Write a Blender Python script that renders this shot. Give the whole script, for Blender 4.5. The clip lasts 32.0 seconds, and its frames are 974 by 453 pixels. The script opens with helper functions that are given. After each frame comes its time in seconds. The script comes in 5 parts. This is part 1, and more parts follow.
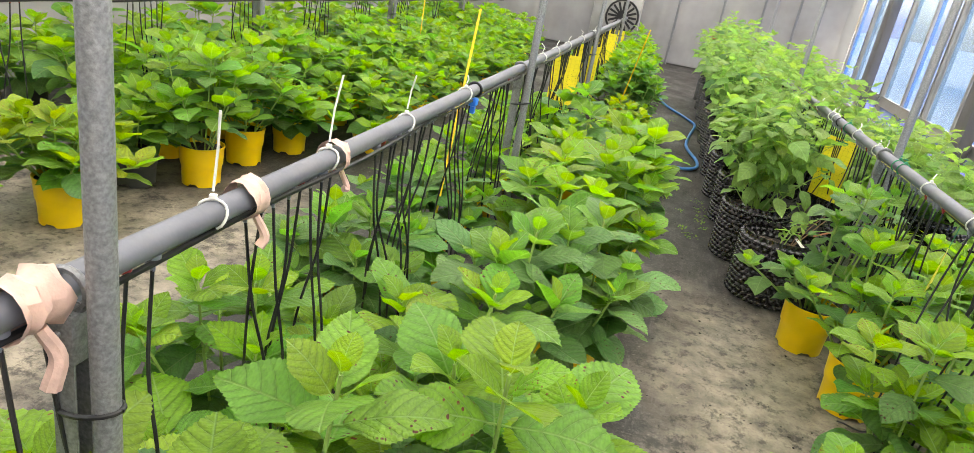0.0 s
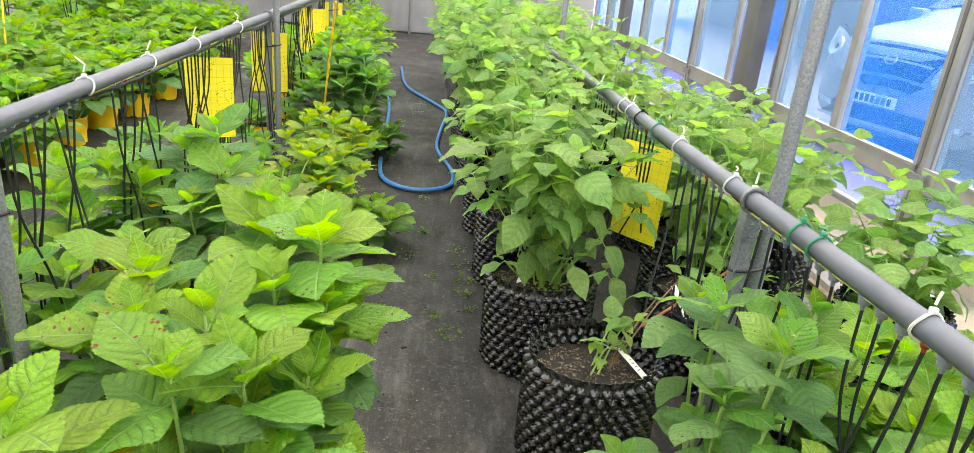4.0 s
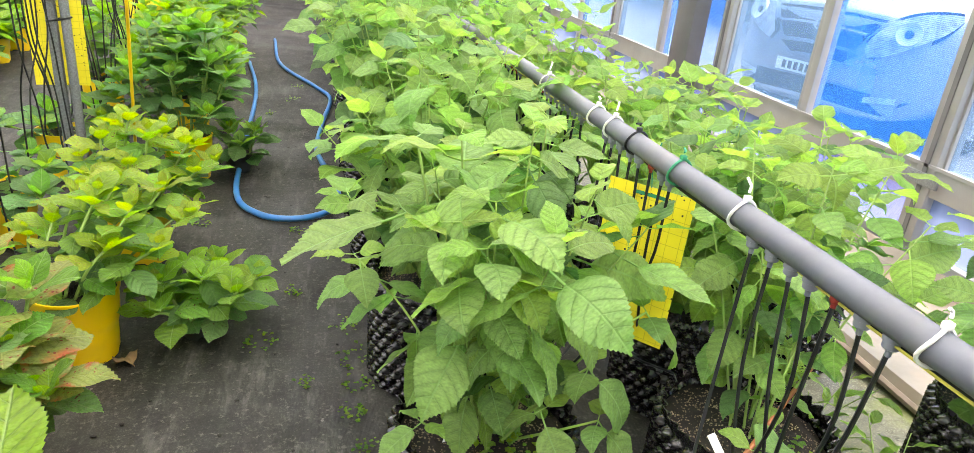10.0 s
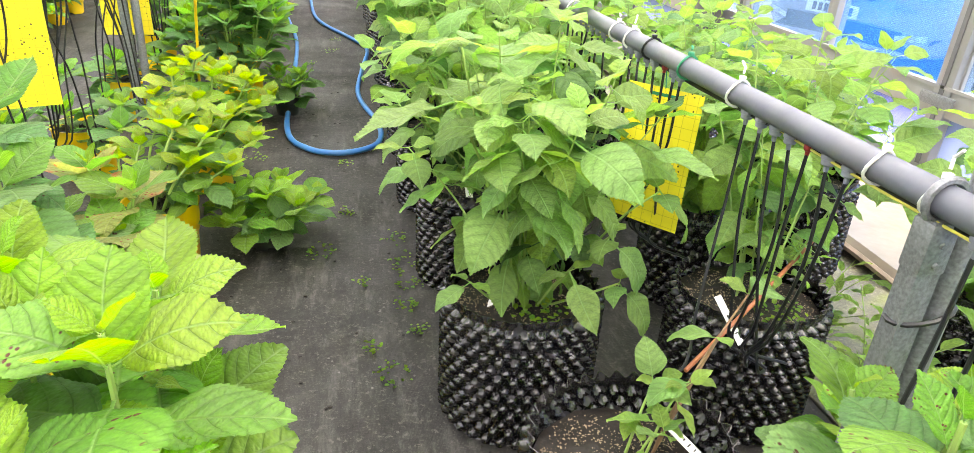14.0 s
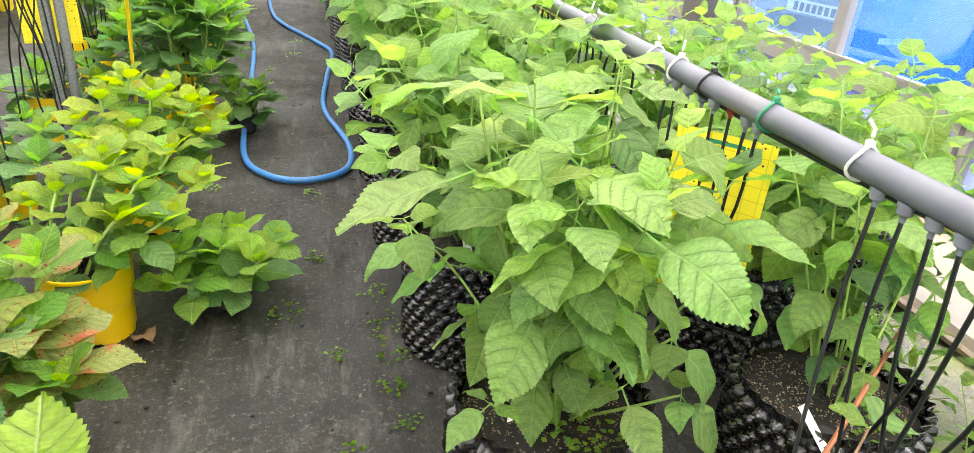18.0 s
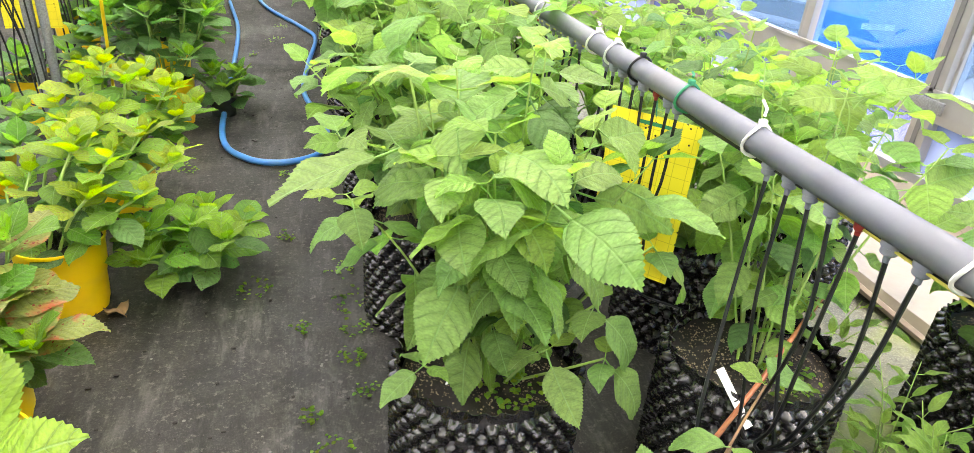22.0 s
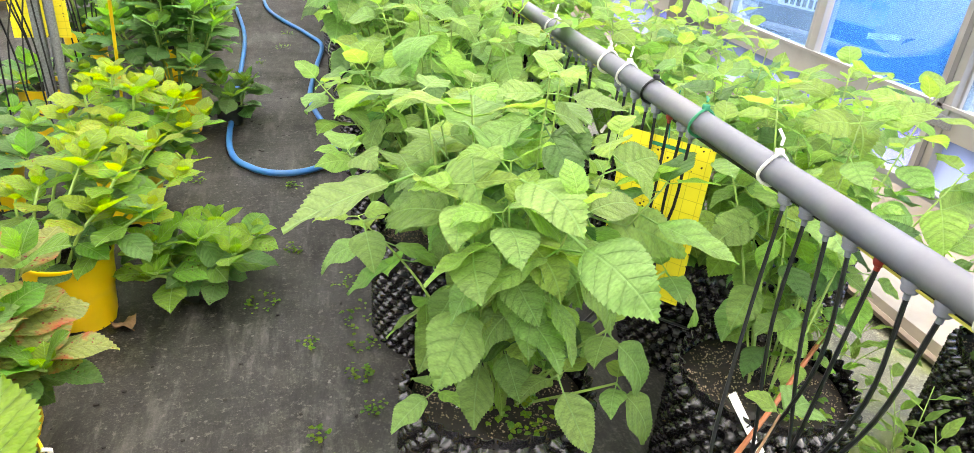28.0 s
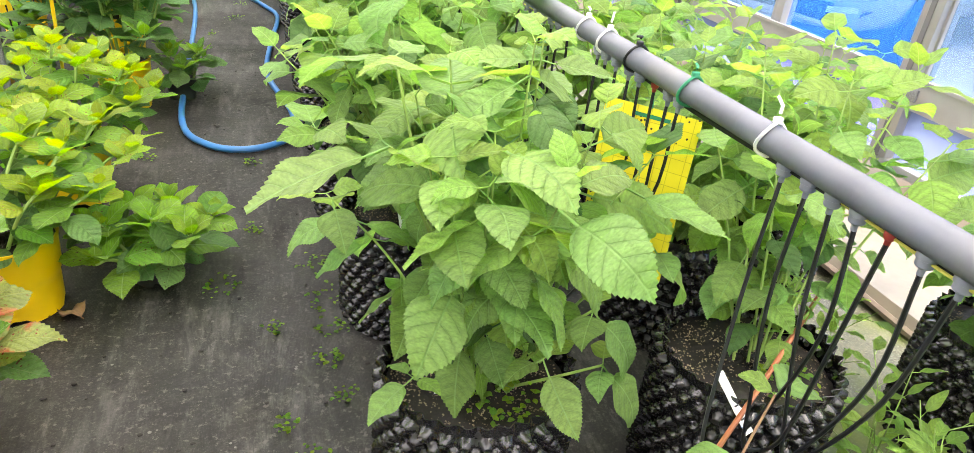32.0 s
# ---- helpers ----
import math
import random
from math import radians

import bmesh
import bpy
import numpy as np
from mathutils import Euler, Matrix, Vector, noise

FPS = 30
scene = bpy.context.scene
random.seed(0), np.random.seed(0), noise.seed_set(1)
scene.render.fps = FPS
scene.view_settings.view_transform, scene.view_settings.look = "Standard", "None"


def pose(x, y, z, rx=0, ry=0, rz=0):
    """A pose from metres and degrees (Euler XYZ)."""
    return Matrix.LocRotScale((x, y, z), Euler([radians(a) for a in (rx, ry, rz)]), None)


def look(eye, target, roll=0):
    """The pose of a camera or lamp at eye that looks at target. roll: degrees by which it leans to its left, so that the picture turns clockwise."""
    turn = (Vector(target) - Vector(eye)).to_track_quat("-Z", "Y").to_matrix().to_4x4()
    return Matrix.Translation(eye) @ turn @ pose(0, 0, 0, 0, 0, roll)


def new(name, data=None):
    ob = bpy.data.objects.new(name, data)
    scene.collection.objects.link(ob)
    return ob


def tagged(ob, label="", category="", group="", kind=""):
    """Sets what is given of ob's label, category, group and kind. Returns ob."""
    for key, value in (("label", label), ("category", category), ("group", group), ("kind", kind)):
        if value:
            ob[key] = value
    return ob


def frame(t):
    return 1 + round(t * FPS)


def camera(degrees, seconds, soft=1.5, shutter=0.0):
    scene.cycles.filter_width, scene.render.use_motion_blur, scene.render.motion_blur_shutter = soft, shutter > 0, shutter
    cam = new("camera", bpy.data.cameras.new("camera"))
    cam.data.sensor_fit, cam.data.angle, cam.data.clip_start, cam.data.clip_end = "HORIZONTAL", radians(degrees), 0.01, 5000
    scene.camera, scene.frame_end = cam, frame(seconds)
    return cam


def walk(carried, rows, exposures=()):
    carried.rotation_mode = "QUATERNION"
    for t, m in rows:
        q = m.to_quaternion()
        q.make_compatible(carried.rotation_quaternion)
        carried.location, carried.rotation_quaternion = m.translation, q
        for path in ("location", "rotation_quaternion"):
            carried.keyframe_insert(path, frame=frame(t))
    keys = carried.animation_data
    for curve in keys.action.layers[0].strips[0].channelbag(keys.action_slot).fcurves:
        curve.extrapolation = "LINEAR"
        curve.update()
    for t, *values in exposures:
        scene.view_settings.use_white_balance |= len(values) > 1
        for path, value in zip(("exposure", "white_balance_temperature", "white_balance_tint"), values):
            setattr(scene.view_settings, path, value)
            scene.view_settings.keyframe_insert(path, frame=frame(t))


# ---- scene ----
cam = camera(69.4, 32.0, soft=0.55)
PATH = [
    (0, (-0.207, 0.427, 1.429), (-0.574, 2.257, 0.711), 10.2),
    (0.5, (-0.088, 0.549, 1.449), (-0.321, 2.405, 0.74), 9.3),
    (1, (-0.001, 0.818, 1.431), (0.036, 2.689, 0.726), 9.6),
    (1.5, (-0.034, 1.167, 1.442), (0.137, 3.032, 0.741), 8.8),
    (2, (-0.017, 1.326, 1.44), (0.182, 3.184, 0.726), 7.9),
    (2.5, (0.055, 1.457, 1.424), (0.258, 3.318, 0.72), 7.5),
    (3, (0.087, 1.611, 1.44), (0.282, 3.475, 0.741), 6.8),
    (3.5, (0.093, 2.052, 1.359), (0.292, 3.914, 0.655), 6.1),
    (4, (0.053, 2.401, 1.364), (0.259, 4.256, 0.645), 5.3),
    (4.5, (0.073, 2.563, 1.368), (0.269, 4.415, 0.639), 5.2),
    (6.5, (0.143, 3.339, 1.3), (0.443, 5.177, 0.568), 6.3),
    (7, (0.213, 3.397, 1.294), (0.546, 5.225, 0.554), 6.6),
    (7.5, (0.237, 3.475, 1.277), (0.636, 5.29, 0.537), 7.0),
    (8, (0.205, 3.598, 1.257), (0.692, 5.393, 0.521), 7.6),
    (8.5, (0.158, 3.656, 1.275), (0.715, 5.422, 0.521), 6.7),
    (9, (0.137, 3.641, 1.259), (0.696, 5.407, 0.506), 6.6),
    (9.5, (0.137, 3.611, 1.268), (0.677, 5.382, 0.51), 6.3),
    (10, (0.168, 3.505, 1.261), (0.648, 5.282, 0.479), 5.9),
    (10.5, (0.154, 3.374, 1.254), (0.61, 5.136, 0.425), 5.7),
    (11, (0.099, 3.235, 1.231), (0.531, 4.977, 0.348), 5.6),
    (11.5, (0.121, 3.143, 1.236), (0.505, 4.894, 0.349), 4.5),
    (12, (0.169, 3.043, 1.24), (0.531, 4.796, 0.348), 4.1),
    (12.5, (0.159, 3.056, 1.231), (0.511, 4.811, 0.337), 3.9),
    (13, (0.126, 3.138, 1.217), (0.479, 4.893, 0.324), 3.7),
    (13.5, (0.108, 3.201, 1.205), (0.479, 4.954, 0.317), 3.7),
    (14, (0.101, 3.23, 1.209), (0.49, 4.982, 0.327), 3.7),
    (14.5, (0.105, 3.241, 1.219), (0.513, 4.991, 0.34), 3.7),
    (16.5, (0.184, 3.343, 1.254), (0.556, 5.095, 0.363), 3.1),
    (17, (0.158, 3.471, 1.22), (0.514, 5.224, 0.325), 3.1),
    (17.5, (0.089, 3.637, 1.208), (0.524, 5.377, 0.321), 4.1),
    (18, (0.084, 3.669, 1.195), (0.575, 5.39, 0.301), 4.7),
    (18.5, (0.12, 3.621, 1.207), (0.634, 5.331, 0.308), 5.1),
    (19, (0.146, 3.55, 1.214), (0.658, 5.258, 0.308), 5.1),
    (19.5, (0.181, 3.508, 1.201), (0.686, 5.215, 0.289), 5.0),
    (20, (0.189, 3.509, 1.202), (0.691, 5.216, 0.287), 5.0),
    (20.5, (0.181, 3.523, 1.212), (0.682, 5.227, 0.292), 5.0),
    (21, (0.176, 3.533, 1.215), (0.674, 5.235, 0.289), 4.9),
    (21.5, (0.172, 3.545, 1.217), (0.667, 5.247, 0.29), 4.9),
    (22, (0.173, 3.559, 1.224), (0.667, 5.26, 0.294), 4.8),
    (22.5, (0.164, 3.593, 1.229), (0.656, 5.295, 0.301), 4.9),
    (23, (0.143, 3.667, 1.217), (0.634, 5.367, 0.284), 4.9),
    (23.5, (0.129, 3.734, 1.207), (0.637, 5.429, 0.274), 5.1),
    (24, (0.121, 3.758, 1.192), (0.65, 5.443, 0.252), 5.4),
    (24.5, (0.121, 3.703, 1.209), (0.667, 5.381, 0.268), 5.7),
    (25, (0.14, 3.621, 1.241), (0.687, 5.3, 0.301), 5.9),
    (25.5, (0.174, 3.549, 1.255), (0.695, 5.239, 0.322), 5.5),
    (27.5, (0.172, 3.548, 1.263), (0.66, 5.254, 0.34), 5.1),
    (28, (0.158, 3.585, 1.253), (0.646, 5.291, 0.331), 5.1),
    (28.5, (0.143, 3.635, 1.247), (0.63, 5.341, 0.324), 5.2),
    (29, (0.139, 3.684, 1.229), (0.637, 5.383, 0.299), 5.4),
    (29.5, (0.132, 3.713, 1.196), (0.664, 5.397, 0.257), 5.8),
    (30, (0.121, 3.727, 1.188), (0.673, 5.398, 0.237), 6.1),
    (30.5, (0.121, 3.731, 1.187), (0.692, 5.391, 0.229), 6.3),
    (31, (0.126, 3.726, 1.194), (0.711, 5.377, 0.228), 6.5),
    (31.5, (0.134, 3.708, 1.199), (0.726, 5.355, 0.231), 6.4),
    (32, (0.147, 3.659, 1.215), (0.739, 5.304, 0.243), 6.2),
]
EXPOSURES = [(0.0, 2.42, 8000, 7), (1.0, 2.44, 7800, 7), (2.0, 2.5, 7600, 7), (3.0, 2.54, 7600, 7), (4.0, 2.58, 7600, 7), (7.0, 2.75, 7600, 10), (9.0, 2.76, 7600, 10), (13.0, 3.06, 7600, 11), (21.0, 3.03, 7600, 12), (32.0, 3.02, 7600, 12)]
SKY, SUN = 0.15, 1.35
walk(cam, [(t, look(eye, target, roll)) for t, eye, target, roll in PATH], EXPOSURES)

# ---- world and light ----
world = bpy.data.worlds.new("world")
scene.world = world
world.use_nodes = True
wn = world.node_tree.nodes
sky = wn.new("ShaderNodeTexSky")
sky.sky_type, sky.sun_disc = "NISHITA", False
sky.sun_elevation, sky.sun_rotation = radians(58), radians(60)
sky.air_density, sky.dust_density = 1.0, 3.0
wn["Background"].inputs["Strength"].default_value = SKY
world.node_tree.links.new(sky.outputs[0], wn["Background"].inputs["Color"])
sun = new("sun", bpy.data.lights.new("sun", "SUN"))
sun.data.energy, sun.data.angle, sun.data.color = SUN, radians(25), (1.0, 0.97, 0.92)
sun.matrix_world = look((4, 3, 9), (0, 5, 0))


# ---- materials ----
def mat(name, base=(0.5, 0.5, 0.5), rough=0.5, metal=0.0, var=0.12, scale=12.0, fine=120.0, bump=0.15, dirt=None, dirt_amt=0.0, coords="Object", spread=0.0):
    """A surface with variation at two scales, fine relief and optional dirt."""
    m = bpy.data.materials.new(name)
    m.use_nodes = True
    nt = m.node_tree
    n, l = nt.nodes, nt.links
    p = n["Principled BSDF"]
    p.inputs["Roughness"].default_value, p.inputs["Metallic"].default_value = rough, metal
    tc = n.new("ShaderNodeTexCoord")
    big = n.new("ShaderNodeTexNoise")
    big.inputs["Scale"].default_value, big.inputs["Detail"].default_value = scale, 5
    small = n.new("ShaderNodeTexNoise")
    small.inputs["Scale"].default_value, small.inputs["Detail"].default_value = fine, 3
    for q in (big, small):
        l.new(tc.outputs[coords], q.inputs["Vector"])
    ramp = n.new("ShaderNodeMapRange")
    ramp.inputs["From Min"].default_value, ramp.inputs["From Max"].default_value = 0.3, 0.7
    ramp.inputs["To Min"].default_value, ramp.inputs["To Max"].default_value = 1 - var, 1 + var
    l.new(big.outputs["Fac"], ramp.inputs["Value"])
    hsv = n.new("ShaderNodeHueSaturation")
    hsv.inputs["Color"].default_value = (*base, 1)
    l.new(ramp.outputs[0], hsv.inputs["Value"])
    col = hsv.outputs[0]
    if spread:
        oi = n.new("ShaderNodeObjectInfo")
        mr = n.new("ShaderNodeMapRange")
        mr.inputs["To Min"].default_value, mr.inputs["To Max"].default_value = 1 - spread, 1 + spread
        l.new(oi.outputs["Random"], mr.inputs["Value"])
        l.new(mr.outputs[0], hsv.inputs["Saturation"])
    if dirt:
        dn = n.new("ShaderNodeTexNoise")
        dn.inputs["Scale"].default_value, dn.inputs["Detail"].default_value = scale * 0.6, 8
        l.new(tc.outputs[coords], dn.inputs["Vector"])
        dr = n.new("ShaderNodeMapRange")
        dr.inputs["From Min"].default_value, dr.inputs["From Max"].default_value = 0.5, 0.72
        dr.inputs["To Max"].default_value = dirt_amt
        l.new(dn.outputs["Fac"], dr.inputs["Value"])
        mx = n.new("ShaderNodeMix")
        mx.data_type = "RGBA"
        mx.inputs[7].default_value = (*dirt, 1)
        l.new(dr.outputs[0], mx.inputs[0])
        l.new(col, mx.inputs[6])
        col = mx.outputs[2]
    l.new(col, p.inputs["Base Color"])
    rr = n.new("ShaderNodeMapRange")
    rr.inputs["To Min"].default_value, rr.inputs["To Max"].default_value = max(rough - 0.12, 0.03), min(rough + 0.12, 1)
    l.new(small.outputs["Fac"], rr.inputs["Value"])
    l.new(rr.outputs[0], p.inputs["Roughness"])
    if bump:
        b = n.new("ShaderNodeBump")
        b.inputs["Strength"].default_value, b.inputs["Distance"].default_value = bump, 0.004
        l.new(small.outputs["Fac"], b.inputs["Height"])
        l.new(b.outputs[0], p.inputs["Normal"])
    return m


def math_node(nt, op, a, b=0.0):
    q = nt.nodes.new("ShaderNodeMath")
    q.operation = op
    for i, v in enumerate((a, b)):
        if isinstance(v, (int, float)):
            q.inputs[i].default_value = v
        else:
            nt.links.new(v, q.inputs[i])
    return q.outputs[0]


def leaf_mat(name, base, vein, spots=None, island=False, edge=None, gloss=0.42, veins=7.0, clear=0.5, dots=0.35, show=0.7):
    """A leaf: side veins along the blade, blotches, slight see-through; tone varies from leaf to leaf."""
    m = bpy.data.materials.new(name)
    m.use_nodes = True
    nt = m.node_tree
    n, l = nt.nodes, nt.links
    p = n["Principled BSDF"]
    p.inputs["Roughness"].default_value, p.inputs["Specular IOR Level"].default_value = gloss, 0.38
    uv = n.new("ShaderNodeUVMap")
    sep = n.new("ShaderNodeSeparateXYZ")
    l.new(uv.outputs[0], sep.inputs[0])
    ax = math_node(nt, "ABSOLUTE", math_node(nt, "SUBTRACT", sep.outputs[0], 0.5))
    run = math_node(nt, "SUBTRACT", sep.outputs[1], math_node(nt, "MULTIPLY", ax, math_node(nt, "ADD", 0.62, math_node(nt, "MULTIPLY", ax, 1.3))))
    wave = math_node(nt, "ABSOLUTE", math_node(nt, "SINE", math_node(nt, "MULTIPLY", run, veins * math.pi)))
    line = math_node(nt, "SUBTRACT", 1.0, math_node(nt, "MINIMUM", math_node(nt, "MULTIPLY", wave, 5.5), 1.0))
    mid = math_node(nt, "SUBTRACT", 1.0, math_node(nt, "MINIMUM", math_node(nt, "MULTIPLY", ax, 62.0), 1.0))
    fade = math_node(nt, "MAXIMUM", math_node(nt, "SUBTRACT", 0.75, math_node(nt, "MULTIPLY", ax, 1.9)), 0.12)
    veinf = math_node(nt, "MAXIMUM", math_node(nt, "MULTIPLY", line, fade), mid)
    if island:
        rnd = n.new("ShaderNodeNewGeometry").outputs["Random Per Island"]
    else:
        rnd = n.new("ShaderNodeObjectInfo").outputs["Random"]
    tc = n.new("ShaderNodeTexCoord")
    shift = n.new("ShaderNodeVectorMath")
    shift.operation = "MULTIPLY_ADD"
    l.new(uv.outputs[0], shift.inputs[0])
    shift.inputs[1].default_value = (1, 1.5, 1)
    comb = n.new("ShaderNodeCombineXYZ")
    l.new(math_node(nt, "MULTIPLY", rnd, 37.0), comb.inputs[0])
    l.new(math_node(nt, "MULTIPLY", rnd, 91.0), comb.inputs[1])
    l.new(comb.outputs[0], shift.inputs[2])
    blot = n.new("ShaderNodeTexNoise")
    blot.inputs["Scale"].default_value, blot.inputs["Detail"].default_value = 3.0, 4
    l.new(shift.outputs[0], blot.inputs["Vector"])
    hsv = n.new("ShaderNodeHueSaturation")
    hsv.inputs["Color"].default_value = (*base, 1)
    vv = n.new("ShaderNodeMapRange")
    vv.inputs["To Min"].default_value, vv.inputs["To Max"].default_value = 0.8, 1.18
    l.new(rnd, vv.inputs["Value"])
    bb = n.new("ShaderNodeMapRange")
    bb.inputs["From Min"].default_value, bb.inputs["From Max"].default_value = 0.3, 0.7
    bb.inputs["To Min"].default_value, bb.inputs["To Max"].default_value = 0.85, 1.15
    l.new(blot.outputs["Fac"], bb.inputs["Value"])
    mot = n.new("ShaderNodeTexNoise")
    mot.inputs["Scale"].default_value, mot.inputs["Detail"].default_value = 26.0, 4
    l.new(shift.outputs[0], mot.inputs["Vector"])
    mm = n.new("ShaderNodeMapRange")
    mm.inputs["From Min"].default_value, mm.inputs["From Max"].default_value = 0.3, 0.7
    mm.inputs["To Min"].default_value, mm.inputs["To Max"].default_value = 0.84, 1.16
    l.new(mot.outputs["Fac"], mm.inputs["Value"])
    # shading of the creases along the side veins, multiplied into the leaf colour
    crease_shade = math_node(nt, "ADD", math_node(nt, "MULTIPLY", wave, 0.2), 0.87)
    l.new(math_node(nt, "MULTIPLY", math_node(nt, "MULTIPLY", math_node(nt, "MULTIPLY", vv.outputs[0], bb.outputs[0]), mm.outputs[0]), crease_shade), hsv.inputs["Value"])
    hh = n.new("ShaderNodeMapRange")
    hh.inputs["To Min"].default_value, hh.inputs["To Max"].default_value = 0.482, 0.515
    l.new(math_node(nt, "FRACT", math_node(nt, "MULTIPLY", rnd, 7.31)), hh.inputs["Value"])
    l.new(hh.outputs[0], hsv.inputs["Hue"])

    def blend(fac, a, colour):
        mx = n.new("ShaderNodeMix")
        mx.data_type = "RGBA"
        mx.inputs[7].default_value = (*colour, 1)
        l.new(fac, mx.inputs[0])
        l.new(a, mx.inputs[6])
        return mx.outputs[2]

    col = blend(math_node(nt, "MULTIPLY", veinf, show), hsv.outputs[0], vein)
    if edge:
        rim = n.new("ShaderNodeMapRange")
        rim.inputs["From Min"].default_value, rim.inputs["From Max"].default_value = 0.5, 0.62
        l.new(math_node(nt, "ADD", math_node(nt, "MULTIPLY", ax, 0.5), math_node(nt, "MULTIPLY", blot.outputs["Fac"], 0.75)), rim.inputs["Value"])
        col = blend(rim.outputs[0], col, edge)
    if spots:
        vor = n.new("ShaderNodeTexVoronoi")
        vor.inputs["Scale"].default_value = 11.5
        l.new(shift.outputs[0], vor.inputs["Vector"])
        sr = n.new("ShaderNodeMapRange")
        sr.inputs["From Min"].default_value, sr.inputs["From Max"].default_value = 0.3, 0.2
        l.new(vor.outputs["Distance"], sr.inputs["Value"])
        gate = n.new("ShaderNodeMapRange")
        gate.inputs["From Min"].default_value, gate.inputs["From Max"].default_value = 0.5, 0.56
        l.new(blot.outputs["Fac"], gate.inputs["Value"])
        some = math_node(nt, "GREATER_THAN", rnd, dots)
        col = blend(math_node(nt, "MULTIPLY", math_node(nt, "MULTIPLY", sr.outputs[0], gate.outputs[0]), some), col, spots)
    l.new(col, p.inputs["Base Color"])
    tr = n.new("ShaderNodeBsdfTranslucent")
    th = n.new("ShaderNodeHueSaturation")
    th.inputs["Saturation"].default_value, th.inputs["Value"].default_value = 1.15, 1.5
    l.new(col, th.inputs["Color"])
    l.new(th.outputs[0], tr.inputs["Color"])
    bump = n.new("ShaderNodeBump")
    bump.inputs["Strength"].default_value, bump.inputs["Distance"].default_value = 0.8, 0.006
    fine = n.new("ShaderNodeTexNoise")
    fine.inputs["Scale"].default_value = 14.0
    l.new(shift.outputs[0], fine.inputs["Vector"])
    net = n.new("ShaderNodeTexVoronoi")
    net.inputs["Scale"].default_value = 22.0
    l.new(shift.outputs[0], net.inputs["Vector"])
    relief = math_node(nt, "ADD", math_node(nt, "MULTIPLY", fine.outputs["Fac"], 0.5), math_node(nt, "MULTIPLY", net.outputs["Distance"], -0.35))
    relief = math_node(nt, "ADD", relief, math_node(nt, "MULTIPLY", wave, 0.34))
    l.new(math_node(nt, "SUBTRACT", relief, math_node(nt, "MULTIPLY", veinf, 0.6)), bump.inputs["Height"])
    l.new(bump.outputs[0], p.inputs["Normal"])
    mix = n.new("ShaderNodeMixShader")
    mix.inputs[0].default_value = clear
    l.new(p.outputs[0], mix.inputs[1])
    l.new(tr.outputs[0], mix.inputs[2])
    l.new(mix.outputs[0], n["Material Output"].inputs[0])
    return m


LEAVES = {}
SPEC = {
    "young": dict(base=(0.225, 0.39, 0.046), vein=(0.4, 0.58, 0.2)),
    "mature": dict(base=(0.165, 0.34, 0.058), vein=(0.34, 0.52, 0.18), spots=(0.13, 0.05, 0.03), dots=0.6),
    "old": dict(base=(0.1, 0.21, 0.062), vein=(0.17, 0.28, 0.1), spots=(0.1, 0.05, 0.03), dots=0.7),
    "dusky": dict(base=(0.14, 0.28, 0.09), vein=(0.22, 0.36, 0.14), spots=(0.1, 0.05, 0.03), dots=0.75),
    "spotted": dict(base=(0.225, 0.39, 0.046), vein=(0.4, 0.56, 0.2), spots=(0.22, 0.065, 0.035), dots=0.1),
    "yellowed": dict(base=(0.27, 0.375, 0.045), vein=(0.3, 0.45, 0.1), spots=(0.3, 0.12, 0.04)),
    "autumn": dict(base=(0.3, 0.34, 0.1), vein=(0.4, 0.42, 0.15), edge=(0.52, 0.17, 0.09), spots=(0.3, 0.06, 0.05), dots=0.1),
    "panicle": dict(base=(0.222, 0.372, 0.11), vein=(0.34, 0.55, 0.2), gloss=0.46, veins=6.0, show=0.6),
    "panicle_young": dict(base=(0.255, 0.41, 0.095), vein=(0.42, 0.6, 0.2), gloss=0.45, veins=6.0, show=0.6),
    "panicle_old": dict(base=(0.11, 0.22, 0.075), vein=(0.12, 0.23, 0.09), gloss=0.5, veins=6.0, show=0.45),
}
for key, spec in SPEC.items():
    LEAVES[key] = leaf_mat("leaf_" + key, **spec)
    LEAVES[key + "_far"] = leaf_mat("leaf_far_" + key, island=True, **spec)

STEM = mat("stem_green", (0.27, 0.4, 0.1), 0.6, var=0.25)
STEM_WOOD = mat("stem_wood", (0.22, 0.13, 0.07), 0.8, var=0.3, scale=30)
POT_YELLOW = mat("pot_yellow", (0.92, 0.6, 0.012), 0.38, var=0.05, scale=8, bump=0.05, dirt=(0.45, 0.27, 0.03), dirt_amt=0.35)
POT_BLACK = mat("pot_black", (0.02, 0.019, 0.021), 0.22, var=0.3, scale=20, bump=0.05, dirt=(0.05, 0.045, 0.04), dirt_amt=0.25)
POT_BLACK.node_tree.nodes["Principled BSDF"].inputs["Specular IOR Level"].default_value = 0.75
POT_GREY = mat("pot_dark", (0.035, 0.04, 0.04), 0.5, var=0.2)
PVC = mat("pipe_pvc", (0.118, 0.126, 0.15), 0.52, var=0.16, scale=9, bump=0.06, dirt=(0.15, 0.145, 0.14), dirt_amt=0.5)
GALV = mat("galvanised", (0.23, 0.24, 0.25), 0.42, 0.45, var=0.3, scale=170, fine=420, bump=0.25, dirt=(0.15, 0.155, 0.16), dirt_amt=0.45)
TUBE = mat("tube_black", (0.013, 0.014, 0.016), 0.42, bump=0.05)
